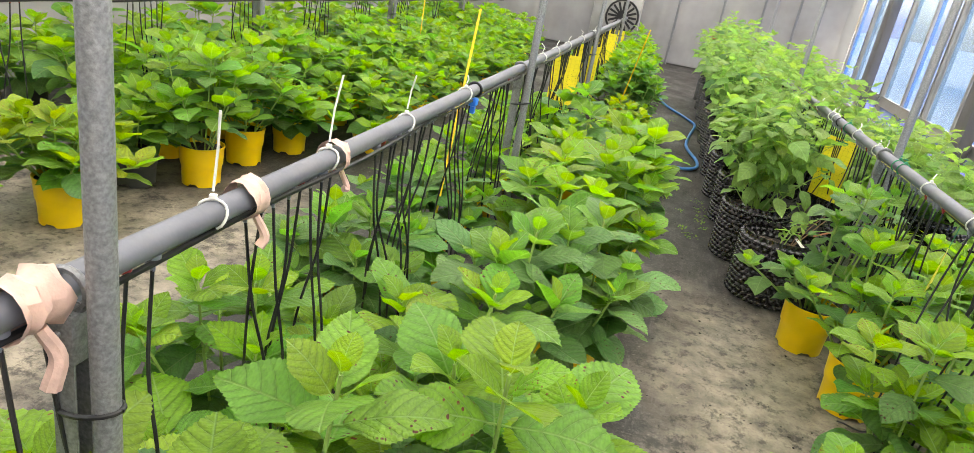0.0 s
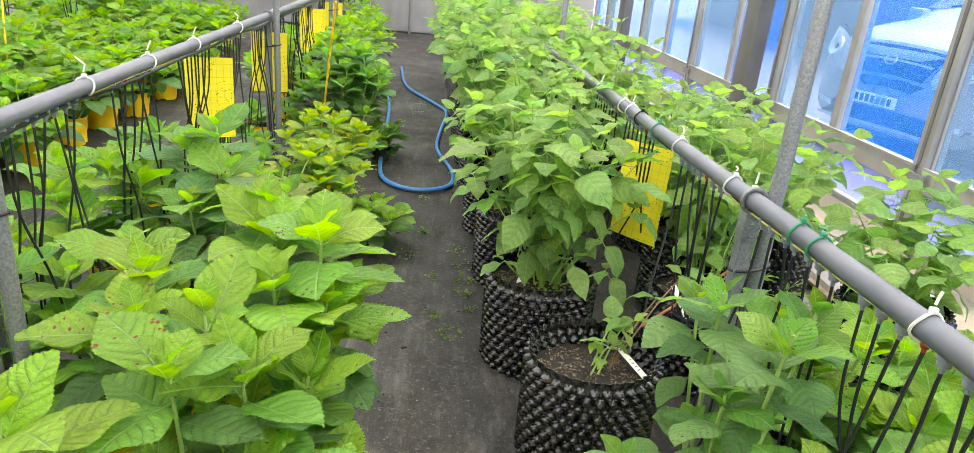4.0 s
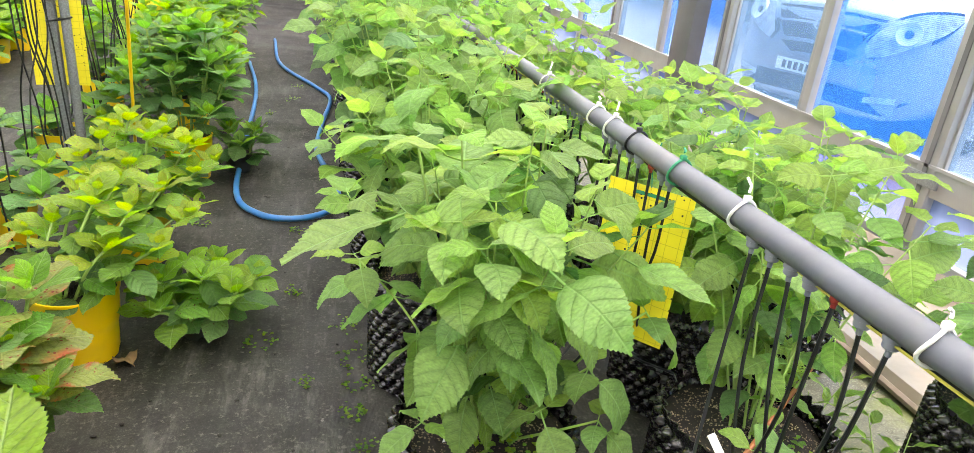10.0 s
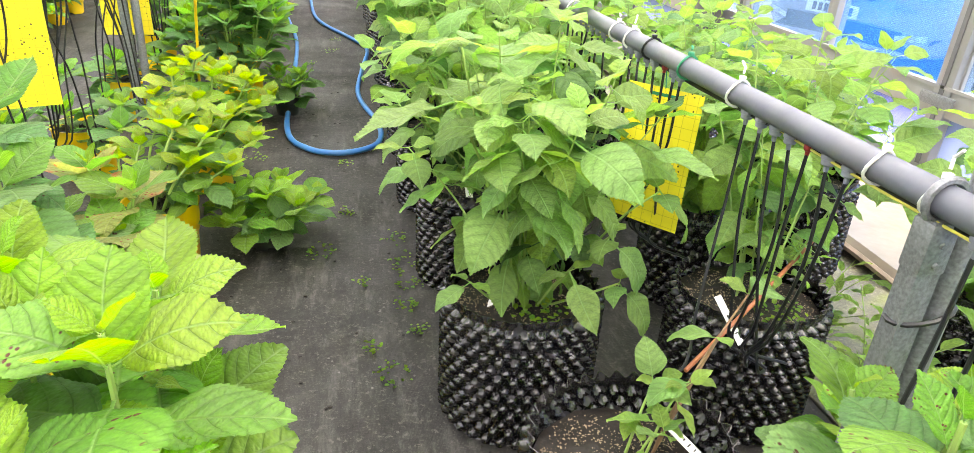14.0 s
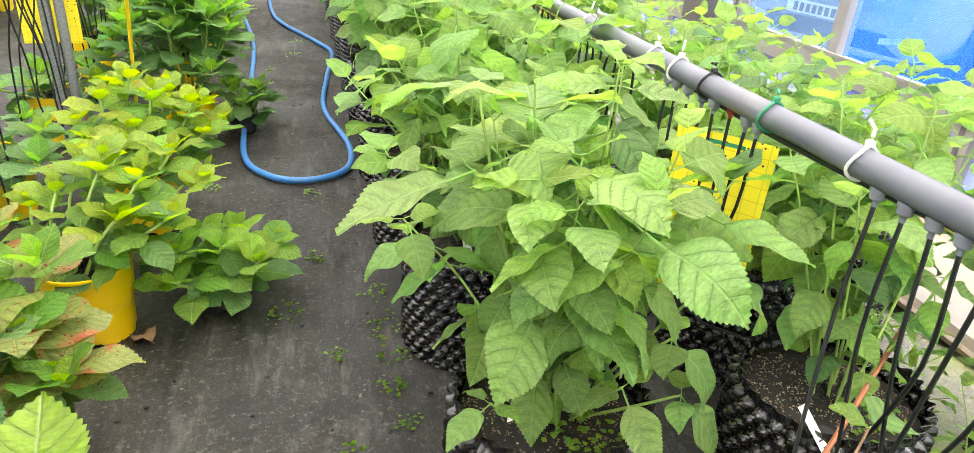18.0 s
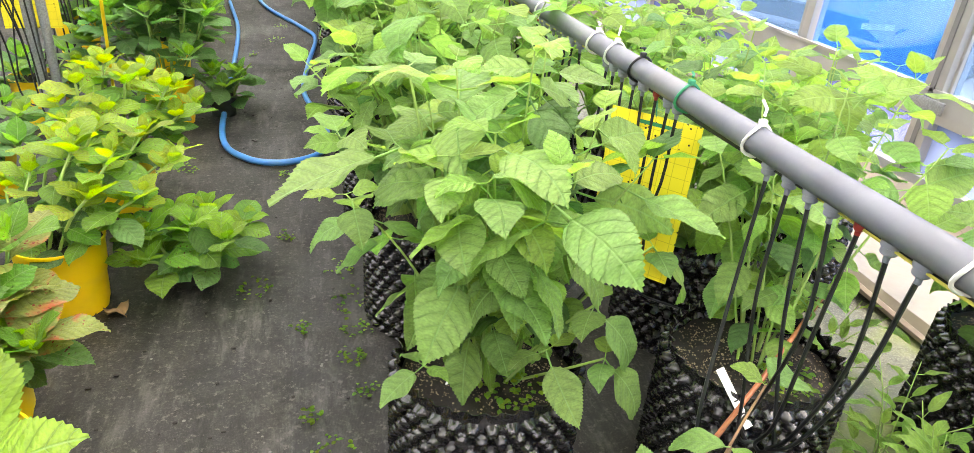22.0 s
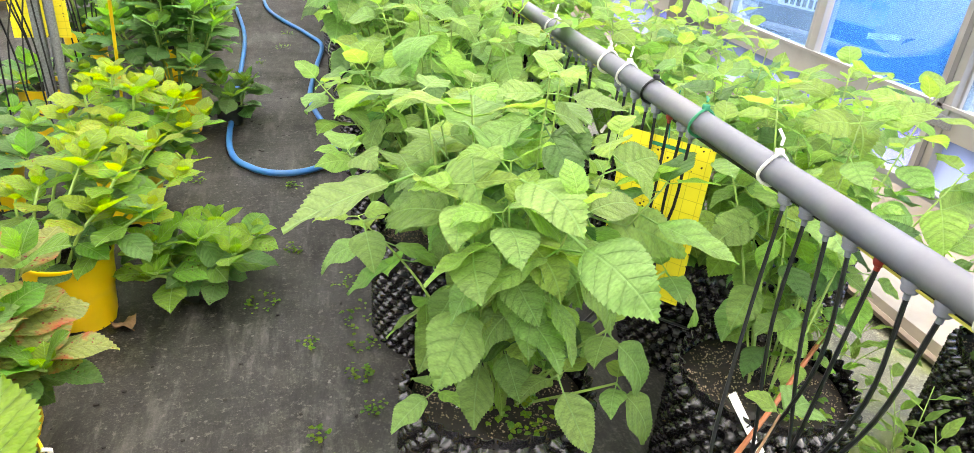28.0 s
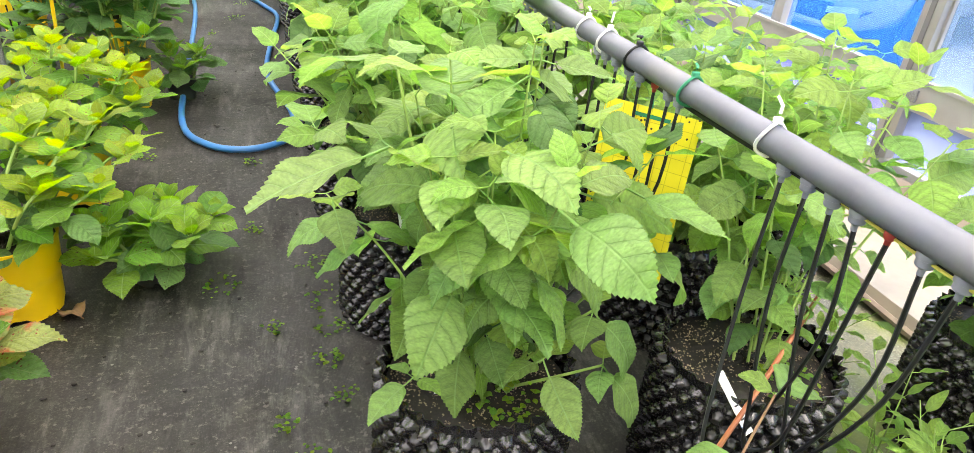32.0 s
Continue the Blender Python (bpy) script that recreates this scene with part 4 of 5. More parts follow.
def drip_line(x, side, y0, y1, seed, clusters):
    rng = random.Random(seed)
    pz = lambda y: pipe_z(side, y)
    line = thing("irrigation_pipe", pose(x, 0, 0), "grey plastic irrigation pipe with drippers and black tubes", "irrigation pipe", "irrigation pipes")
    part("pipe", tube([(0, y0 + (y1 - y0) * i / 12, pz(y0 + (y1 - y0) * i / 12)) for i in range(13)], 0.0222, 20), PVC, line)
    part("feed_wire", tube([(0.01 * math.sin(y * 3), y, pz(y) - 0.0247 - 0.004 * math.sin(y * 5)) for y in np.arange(y0, y1, 0.12)], 0.0022, 6), WIRE, line, "thin yellow striped wire")
    part("feed_wire", tube([(0.012 + 0.006 * math.sin(y * 4), y, pz(y) - 0.029 - 0.004 * math.sin(y * 7)) for y in np.arange(y0, y1, 0.12)], 0.006, 6), TUBE, line)
    for c in clusters:
        n = rng.randint(7, 10)
        for k in range(n):
            y = c + 0.05 * k + rng.uniform(-0.008, 0.008)
            red = rng.random() < 0.22
            z = pz(y) - 0.0222
            r = 0.0078 if red else 0.0128
            cap = [(0.0, 0.006), (r * 0.8, 0.006), (r, 0.002), (r, -0.004), (r * 0.84, -0.005), (r * 0.84, -0.013), (r * 0.7, -0.015), (0.0045, -0.016), (0.004, -0.026), (0.0, -0.026)]
            if red:
                cap = [(0.0, 0.004), (r * 0.7, 0.004), (r, 0.0), (r, -0.006), (r * 0.75, -0.01), (0.004, -0.011), (0.0038, -0.017), (0.0, -0.017)]
            d = part("dripper", shared(("drip", red), lambda: mesh_of("dripper", lathe(cap, 14), RED if red else GREY)), None, line)
            d.location = (0, y, z)
            gather = c + 0.22 + rng.uniform(-0.07, 0.07)
            side_x = rng.choice((-0.07, 0.05)) + rng.uniform(-0.02, 0.02)
            low = rng.uniform(0.32, 0.37) if c in GATHERED else rng.uniform(0.14, 0.32)
            pull = 0.75 if c in GATHERED else 0.35
            pts = [(0, y, z - 0.014), (0.2 * side_x + rng.uniform(-0.012, 0.012), y + 0.1 * pull * (gather - y) + rng.uniform(-0.012, 0.012), z - 0.2), (0.7 * side_x, y + 0.6 * pull * (gather - y), z - 0.4), (side_x, y + pull * (gather - y), low), (side_x * 1.9 + rng.uniform(-0.05, 0.05), y + pull * (gather - y) + rng.uniform(-0.06, 0.06), low - 0.04)]
            part("drip_tube", tube(curve_points(pts, 5), 0.0034, 6), TUBE, line)
    return line


def tie(x, y, z, tail=0.05, seed=0, material=None):
    rng = random.Random(seed)
    t = thing("cable_tie", pose(x, y, z, 0, 0, rng.uniform(-8, 8)), "white nylon cable tie round the pipe", "cable tie", "cable ties")
    part("strap", tube([(0.0255 * math.cos(a), 0.006 * math.sin(2 * a), 0.026 * math.sin(a)) for a in np.linspace(0, 2 * math.pi, 19)], 0.0028, 6, cap=False), material or TIE, t)
    part("catch", boxed(-0.006, 0.006, -0.005, 0.005, 0.025, 0.035, bevel=0.002), material or TIE, t)
    part("tail", tube([(0, 0, 0.04), (0.004, 0.004, 0.04 + tail * 0.5), (rng.uniform(-0.02, 0.02), rng.uniform(-0.02, 0.02), 0.04 + tail)], 0.0025, 5), material or TIE, t)
    return t


def stub_bm(h):
    """A short folded steel channel, open to one side."""
    u = ((0.018, 0.016), (-0.018, 0.016), (-0.018, -0.016), (0.018, -0.016), (0.018, -0.013), (-0.015, -0.013), (-0.015, 0.013), (0.018, 0.013))
    bm = bmesh.new()
    low, high = [[bm.verts.new((x, y, z)) for x, y in u] for z in (0.0, h - 0.024)]
    for i in range(8):
        bm.faces.new((low[i], low[(i + 1) % 8], high[(i + 1) % 8], high[i]))
    bm.faces.new(high)
    bm.faces.new(low[::-1])
    bmesh.ops.recalc_face_normals(bm, faces=bm.faces[:])
    return bm


def post(x, y, top, side, label="galvanised steel post tied beside the pipe"):
    p = thing("support_post", pose(x, y, 0), label, "post", "support posts")
    part("pole", lathe([(0.0, 0.0), (0.0185, 0.0), (0.0185, top - 0.004), (0.016, top), (0.0, top)], 20), GALV, p)
    h = pipe_z(side, y)
    part("stub", stub_bm(h), GALV, p, "short galvanised channel stub under the pipe").location = (-0.052, 0.0, 0)
    part("clamp", boxed(-0.021, 0.021, -0.019, 0.019, h - 0.1, h - 0.026, bevel=0.004), GALV, p).location = (-0.052, 0.0, 0)
    for z in (h - 0.085, h - 0.055):
        bolt = part("bolt", lathe([(0.0, 0.0), (0.005, 0.0), (0.004, 0.004), (0.0, 0.004)], 10), GALV, p)
        bolt.matrix_local = pose(-0.052, -0.0195, z, 90)
    part("saddle", tube([(0.029 * math.cos(a) - 0.052, 0, h + 0.029 * math.sin(a)) for a in np.linspace(0, 2 * math.pi, 17)], 0.006, 6, cap=False), GALV, p)
    part("strap", tube([(0.048 * math.cos(a) - 0.025, 0.025 * math.sin(a), h - 0.17 + 0.01 * math.cos(a)) for a in np.linspace(0, 2 * math.pi, 17)], 0.004, 6, cap=False), TUBE, p, "black cable tie round post and stub")
    return p


drip_line(-0.87, -1, -1.5, 11.0, 1, [0.9, 1.5, 2.1, 2.7, 3.3, 4.0, 4.6, 5.2, 5.8, 6.4, 7.0, 7.6, 8.2, 8.9])
drip_line(0.85, 1, -1.5, 10.5, 2, [1.7, 2.4, 3.1, 3.55, 4.1, 4.68, 5.2, 5.8, 6.5, 7.2, 8.0])
for x, y in ((-0.803, 1.08), (-0.818, 3.86), (-0.818, 6.8), (-0.818, 9.7)):
    post(x, y, 2.5, -1)
for y in (1.05, 3.92, 6.85, 9.7):
    post(0.902, y, 2.5, 1)
for k, (x, y, tl) in enumerate(((-0.87, 1.4, 0.14), (-0.87, 1.82, 0.15), (-0.87, 2.3, 0.1), (-0.87, 2.9, 0.03), (-0.87, 4.43, 0.04), (-0.87, 4.9, 0.03), (-0.87, 5.4, 0.03), (-0.87, 6.1, 0.03), (-0.87, 7.0, 0.03), (0.85, 3.93, 0.03), (0.85, 4.04, 0.01), (0.85, 4.44, 0.02), (0.85, 4.99, 0.02), (0.85, 5.5, 0.02), (0.85, 3.3, 0.02), (0.85, 2.85, 0.02), (0.85, 2.2, 0.02))):
    tie(x, y, pipe_z(x, y), tl, k)


def trap(x, y, z, yaw, w=0.15, h=0.25, seed=0, tilt=0):
    t = thing("sticky_trap", pose(x, y, z, 0, tilt, yaw), "yellow sticky insect trap with printed grid hung under the pipe", "sticky trap", "sticky traps")
    bm = bmesh.new()
    bmesh.ops.create_grid(bm, x_segments=6, y_segments=10, size=0.5, matrix=Matrix.LocRotScale((0, 0, -h / 2), Euler((0, radians(90), 0)), (h, w, 1)))
    for v in bm.verts:
        v.co.x += 0.006 * math.cos(v.co.y * 14 + seed) * (v.co.z / h)
    bmesh.ops.solidify(bm, geom=bm.faces[:], thickness=0.0012)
    part("board", bm, TRAP, t)
    part("hanger", tube([(0, 0, -0.01), (0, 0.01, 0.05), (0, 0, 0.1)], 0.0015, 5), TWINE, t)
    part("print", boxed(-0.0022, -0.0016, -w * 0.2, w * 0.2, -0.022, -0.014), TWINE, t)
    return t


trap(0.885, 4.82, 0.775, 42, 0.2, 0.36, 1, 3)
trap(0.87, 3.0, 0.76, -24, 0.1, 0.16, 2, 4)
for y, z, w, h, yaw in ((5.62, 0.84, 0.2, 0.36, -70), (6.87, 0.815, 0.21, 0.36, -85), (8.6, 0.82, 0.2, 0.36, -80), (9.9, 0.78, 0.2, 0.34, -80)):
    trap(-0.88, y, z, yaw, w, h, int(y))

# blue hose on the floor
hose = thing("garden_hose", pose(0, 0, 0), "blue garden hose looped on the black ground cloth", "hose")
hp = [(-0.35, 9.8), (-0.23, 8.8), (-0.2, 7.58), (-0.18, 6.75), (-0.07, 6.48), (0.1, 6.42), (0.256, 6.54), (0.28, 6.84), (0.19, 7.39), (0.23, 8.0), (0.288, 8.62), (0.19, 8.98), (-0.1, 9.8), (-0.2, 11.0)]
part("hose", tube(curve_points([(x, y, 0.018) for x, y in hp], 10), 0.014, 12), HOSE, hose)

# ---- right row: air pots and panicle hydrangeas ----
front = tall_bush((0.51, 4.63), 0.95, 0.3, 16, 11, True, 0.175, lean=(0.02, 0.02), weeds=True, low=0.36, drop=18, label="tall leafy green hydrangea in a black studded air pot with soil", pairs=8)
# side shoots of the front plant with large blades reaching over the aisle
shoot = Foliage(front, True)
rng = random.Random(77)
for root, mid, tipp, size in (((-0.03, 0, 0.3), (-0.1, -0.01, 0.6), (-0.19, -0.04, 0.81), 0.22), ((-0.02, 0.02, 0.3), (-0.1, 0.05, 0.62), (-0.16, 0.1, 0.9), 0.19), ((-0.04, -0.03, 0.3), (-0.1, -0.07, 0.36), (-0.15, -0.1, 0.42), 0.11), ((0.04, -0.02, 0.3), (0.11, -0.07, 0.45), (0.16, -0.1, 0.52), 0.17), ((0.05, 0.0, 0.3), (0.2, -0.03, 0.52), (0.29, -0.04, 0.6), 0.17), ((0.02, -0.04, 0.3), (0.04, -0.1, 0.4), (0.06, -0.14, 0.46), 0.15), ((0.05, -0.03, 0.3), (0.13, -0.08, 0.36), (0.19, -0.12, 0.41), 0.15)):
    part("stem", tube(curve_points([Vector(root), Vector(mid), Vector(tipp)], 6), 0.0035, 6, taper=0.7), STEM, front)
    way = math.degrees(math.atan2(tipp[1] - root[1], tipp[0] - root[0]))
    shoot.add("long", "panicle", leaf_pose(tipp, way, -14 if tipp[0] < 0 else -48, size, 10), rng)
    shoot.add("long", "panicle_young", leaf_pose(tipp, way + 95, 5, size * 0.55, -8), rng)
    shoot.add("long", "panicle", leaf_pose(tipp, way - 90, 0, size * 0.6, 12), rng)
shoot.done()
for k, (x, y, h) in enumerate(((0.52, 5.3, 1.0), (0.5, 5.9, 1.12), (0.5, 6.5, 1.18), (0.5, 7.15, 1.2), (0.5, 7.8, 1.2), (0.5, 8.5, 1.2), (0.5, 9.2, 1.2), (0.5, 10.0, 1.2), (0.5, 10.8, 1.2))):
    tall_bush((x, y), h, 0.4, 18, 20 + k, k < 2, 0.16, drop=12, fine=k < 4, young=0.08)
for k, (x, y, h, n) in enumerate(((1.24, 5.12, 0.92, 13), (1.3, 5.8, 0.9, 10), (1.15, 6.4, 1.0, 12), (1.15, 7.1, 1.05, 12), (1.2, 7.9, 1.1, 12), (1.2, 8.8, 1.1, 12), (1.2, 9.7, 1.1, 12), (1.7, 5.3, 0.8, 8), (1.7, 6.3, 0.85, 8), (1.76, 4.5, 0.78, 8), (1.62, 2.75, 0.78, 7))):
    tall_bush((x, y), h, 0.35, n + 3, 41 + k, k < 2, 0.165, young=0.35, pairs=9, low=0.06, drop=10, fine=k in (2, 7, 8, 9, 10), label="bright green young hydrangea in a black air pot behind the pipe")
tall_bush((1.08, 4.57), 0.92, 0.3, 12, 40, True, 0.15, young=0.4, pairs=8, low=0.32, weeds=True, lean=(0.16, 0.2), label="sparse green hydrangea with clover in a black air pot")
sprout = tall_bush((0.58, 4.1), 0.42, 0.08, 3, 62, True, 0.1, lean=(0.08, 0.05), label="small sprout in a black studded air pot of bare soil", young=0.4, pairs=3, low=0.55, soil=0.262)

side = Foliage(sprout, True)
for tipp, size, way in (((0.3, 0.2, 0.5), 0.13, 20), ((0.2, 0.12, 0.46), 0.1, 150), ((0.12, 0.05, 0.42), 0.1, 190)):
    part("stem", tube(curve_points([(0.06, 0.03, 0.262), (0.7 * tipp[0], 0.7 * tipp[1], 0.85 * tipp[2]), tipp], 6), 0.003, 6, taper=0.7), STEM_WOOD, sprout)
    side.add("broad", "panicle", leaf_pose(tipp, way, -8, size, 6), random.Random(5))
    side.add("broad", "panicle_young", leaf_pose(tipp, way + 120, 25, size * 0.5, -8), random.Random(6))

# ---- right front: hydrangeas in yellow pots ----
bush((0.69, 3.58), 0.5, 0.2, 4, 71, True, "dull", leaf=0.128, tips=((0.69, 3.38, 0.82), (0.82, 3.53, 0.78), (0.7, 3.67, 0.75), (0.73, 3.84, 0.65), (0.63, 3.44, 0.66), (0.86, 3.7, 0.68), (0.33, 3.42, 0.4), (0.52, 3.42, 0.42)))
bush((0.8, 3.12), 0.5, 0.22, 4, 72, True, "mix", leaf=0.155, tips=((0.72, 3.2, 0.66), (0.5, 3.09, 0.49), (0.9, 3.0, 0.62), (0.75, 2.95, 0.58), (0.95, 3.25, 0.6)))
bush((0.74, 2.45), 0.48, 0.24, 5, 73, True, "mix", leaf=0.16, tips=((0.68, 2.37, 0.66), (0.82, 2.55, 0.62), (0.6, 2.55, 0.55)))
bush((1.06, 3.92), 0.5, 0.24, 5, 74, True, "mix", leaf=0.15, tips=((1.02, 3.91, 0.54), (1.15, 3.8, 0.55)))
bush((0.5, 1.9), 0.5, 0.26, 7, 75, True, "mix", leaf=0.16)
for k, (x, y, h) in enumerate(((1.28, 2.85, 0.58), (1.1, 2.1, 0.5), (1.3, 3.45, 0.6), (1.42, 3.95, 0.5), (1.05, 2.55, 0.52))):
    bush((x, y), h, 0.34, 12, 76 + k, False, "mid", leaf=0.16, fine=True)

# ---- left row beside the aisle ----
NEAR_ROW = [
    ((-0.66, 1.18), "mix", 5, 0.2, ((-0.56, 1.28, 0.8), (-0.7, 1.14, 0.6), (-0.8, 1.34, 0.46), (-0.9, 1.06, 0.66), (-0.48, 1.12, 0.6))),
    ((-0.32, 1.45), "mix", 5, 0.21, ((-0.32, 1.38, 0.82), (-0.2, 1.52, 0.7), (-0.44, 1.52, 0.72), (-0.22, 1.28, 0.6))),
    ((-0.58, 1.8), "mix", 5, 0.185, ((-0.56, 1.7, 0.64), (-0.456, 1.92, 0.68), (-0.68, 1.9, 0.6))),
    ((-0.5, 2.2), "dull", 5, 0.185, ((-0.486, 2.07, 0.72), (-0.44, 2.34, 0.7), (-0.6, 2.28, 0.62), (-0.32, 2.16, 0.58))),
    ((-0.3, 2.66), "dull", 6, 0.185, ((-0.27, 2.67, 0.67), (-0.36, 2.5, 0.66), (-0.18, 2.5, 0.5), (-0.15, 2.76, 0.48), (-0.44, 2.72, 0.62))),
    ((-0.5, 3.1), "mix", 5, 0.18, ((-0.6, 3.06, 0.67), (-0.45, 2.93, 0.69), (-0.5, 3.25, 0.71), (-0.33, 3.1, 0.64), (-0.62, 3.24, 0.58))),
    ((-0.26, 3.5), "mix", 5, 0.18, ((-0.335, 3.42, 0.7), (-0.24, 3.5, 0.64), (-0.14, 3.62, 0.55), (-0.34, 3.64, 0.67), (-0.12, 3.38, 0.45))),
    ((-0.22, 3.94), "mix", 5, 0.185, ((-0.155, 3.9, 0.76), (-0.13, 3.8, 0.62), (-0.16, 4.12, 0.68), (-0.28, 4.0, 0.72), (-0.336, 4.12, 0.74), (-0.11, 4.05, 0.54), (-0.24, 3.78, 0.69))),
    ((-0.6, 3.95), "mix", 6, 0.185, ((-0.55, 3.9, 0.63), (-0.66, 4.1, 0.6), (-0.5, 3.72, 0.62))),
    ((-0.66, 4.72), "dull", 5, 0.19, ((-0.62, 4.77, 0.75), (-0.54, 4.6, 0.66), (-0.76, 4.9, 0.66), (-0.63, 4.48, 0.58))),
]
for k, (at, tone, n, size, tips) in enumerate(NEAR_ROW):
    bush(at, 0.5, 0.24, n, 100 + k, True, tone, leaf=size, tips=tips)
ROW = [(-1.05, 1.75, 0.6, "mid", 9), (-1.05, 2.5, 0.58, "dull", 10), (-1.05, 3.25, 0.56, "dull", 10), (-1.02, 4.05, 0.62, "mid", 10), (-1.0, 4.85, 0.64, "mid", 9), (-1.15, 5.6, 0.5, "dull", 8), (-0.42, 7.0, 0.78, "dull", 24), (-0.52, 7.75, 0.8, "mid", 20), (-0.95, 7.0, 0.3, "dull", 3), (-0.55, 8.75, 0.82, "mid", 13), (-0.95, 6.25, 0.3, "dull", 3), (-0.55, 9.6, 0.82, "mid", 12), (-1.05, 8.1, 0.6, "mid", 10), (-1.05, 9.1, 0.65, "mid", 10), (-0.6, 10.5, 0.82, "mid", 12)]
for k, (x, y, h, tone, n) in enumerate(ROW):
    bush((x, y), h, 0.34, n + 2, 120 + k, y < 6.5 and x > -0.9, tone, leaf=0.17 if y < 5 else 0.15, fine=y < 7.5)
bush((-0.56, 5.0), 0.32, 0.2, 3, 139, True, "autumn", leaf=0.17, tips=((-0.44, 5.06, 0.44), (-0.58, 5.17, 0.46), (-0.37, 4.87, 0.27), (-0.46, 4.93, 0.36)))
bush((-0.49, 5.46), 0.48, 0.28, 14, 140, True, "yellow", leaf=0.12, lean=(0.1, 0.2))
bush((-0.46, 6.1), 0.54, 0.28, 13, 141, True, "yellow", leaf=0.12, lean=(0.04, 0.0))
bush((-0.2, 7.1), 0.24, 0.16, 5, 142, True, "dull", leaf=0.13, pot_r=0.07, pot_h=0.1, pot_mat=POT_GREY, label="low dark green hydrangea in a small dark pot")
bush((-0.17, 5.55), 0.24, 0.2, 7, 143, True, "mid", leaf=0.13, pot_r=0.07, pot_h=0.09, pot_mat=POT_GREY, label="low green hydrangea rosettes spilling over the floor")

# emptied yellow pot with a paper tag on its rim
pot = thing("plant_pot", pose(-0.45, 4.66, 0), "yellow plastic pot of bare soil with a white tag", "plant pot")
round_pot(pot, 0.118, 0.22)
part("tag", tube([(0.112, 0.03, 0.228), (0.124, 0.035, 0.222), (0.126, 0.03, 0.11), (0.15, 0.03, 0.02)], 0.0045, 6), PVC_WHITE, pot, "white paper tag looped on the rim")

# ---- far left rows ----
FIRST = [(-2.6, 2.12, 0.5, "mid", 0), (-2.55, 2.85, 0.52, "yellow", 0), (-2.66, 3.43, 0.5, "mid", 1), (-2.42, 3.65, 0.8, "mid", 0), (-2.46, 4.12, 0.72, "mid", 0), (-2.38, 4.52, 0.42, "mid", 0), (-2.6, 4.95, 0.72, "mid", 0), (-2.5, 5.42, 0.58, "mid", 0), (-2.5, 6.0, 0.72, "mid", 0), (-2.46, 6.6, 0.66, "mid", 0)]
for k, (x, y, h, tone, dark) in enumerate(FIRST):
    bush((x - 0.06, y), h, 0.34, 13, 180 + k, False, tone, leaf=0.17, fine=k < 7, pot_mat=POT_GREY if dark else None, label="dense green hydrangea in a dark plastic pot" if dark else "")
k = 0
for x in (-2.45, -2.95, -3.4, -3.95):
    for j in range(16):
        k += 1
        rng = random.Random(k)
        y = 1.9 + 0.66 * j + rng.uniform(-0.06, 0.06)
        if (x > -2.6 and y < 7.0) or y < 3.3:
            continue
        dark = rng.random() < 0.12
        bush((x + rng.uniform(-0.08, 0.08), y), rng.uniform(0.52, 0.72), 0.38, 12 if x > -3 else 8, 200 + k, False, "mid", leaf=0.165 if x > -3 else 0.19, pot_mat=POT_GREY if dark else None, label="dense green hydrangea in a dark plastic pot" if dark else "")
for k in range(11):
    rng = random.Random(600 + k)
    bush((-2.12 + rng.uniform(-0.06, 0.06), 4.95 + 0.5 * k + rng.uniform(-0.08, 0.08)), rng.uniform(0.42, 0.6), 0.32, 10, 700 + k, False, "mid", leaf=0.16, pot_r=0.11, pot_h=0.18)
drip_line(-3.15, 1, -1.5, 13.0, 3, [0.9, 1.9, 2.9, 3.9, 4.9, 5.9, 6.9, 8.0, 9.2, 10.4])
for y in (2.6, 5.2, 7.8, 10.4):
    post(-3.098, y, 2.5, 1)


# ---- canes, tape, clip, tags ----
def cane(x, y, z0, x2, y2, z2):
    c = thing("plant_cane", pose(x, y, 0), "thin yellow plastic plant cane", "plant cane", "yellow canes")
    part("rod", tube([(0, 0, z0), ((x2 - x) * 0.5, (y2 - y) * 0.5, (z0 + z2) / 2), (x2 - x, y2 - y, z2)], 0.0055, 8), CANE, c)


cane(-0.98, 3.1, 0.2, -1.01, 3.46, 1.2)
cane(-0.52, 6.42, 0.2, -0.36, 5.85, 1.1)
cane(-0.97, 0.98, 0.22, -1.02, 0.85, 0.85)
cane(-2.5, 7.0, 0.2, -2.6, 7.3, 1.1)
for k, (y, s) in enumerate(((1.03, 0.7), (1.5, 0.5), (1.85, 0.35))):
    t = thing("tape_wrap", pose(-0.87, y, pipe_z(-1, y)), "crumpled beige tape wrapped round the pipe", "tape", "tape wraps")
    bm = bmesh.new()
    rng = random.Random(k)
    rings = []
    for i in range(7):
        rr = 0.029 + rng.uniform(0, 0.012) * s
        rings.append([bm.verts.new(((rr + rng.uniform(0, 0.008)) * math.cos(2 * math.pi * j / 14), (i - 3) * 0.017 * s + rng.uniform(-0.004, 0.004), (rr + rng.uniform(0, 0.008)) * math.sin(2 * math.pi * j / 14))) for j in range(14)])
    for a, b in zip(rings, rings[1:]):
        for j in range(14):
            bm.faces.new((a[j], a[(j + 1) % 14], b[(j + 1) % 14], b[j]))
    part("wrap", bm, TAPE, t)
    bm = tube(curve_points([(0.02, 0, -0.03), (0.035, 0.01, -0.07), (0.03, 0.0, -0.12 * s - 0.03)], 4), 0.009 * s + 0.003, 7, taper=1.4)
    part("loose_end", bm, TAPE, t)
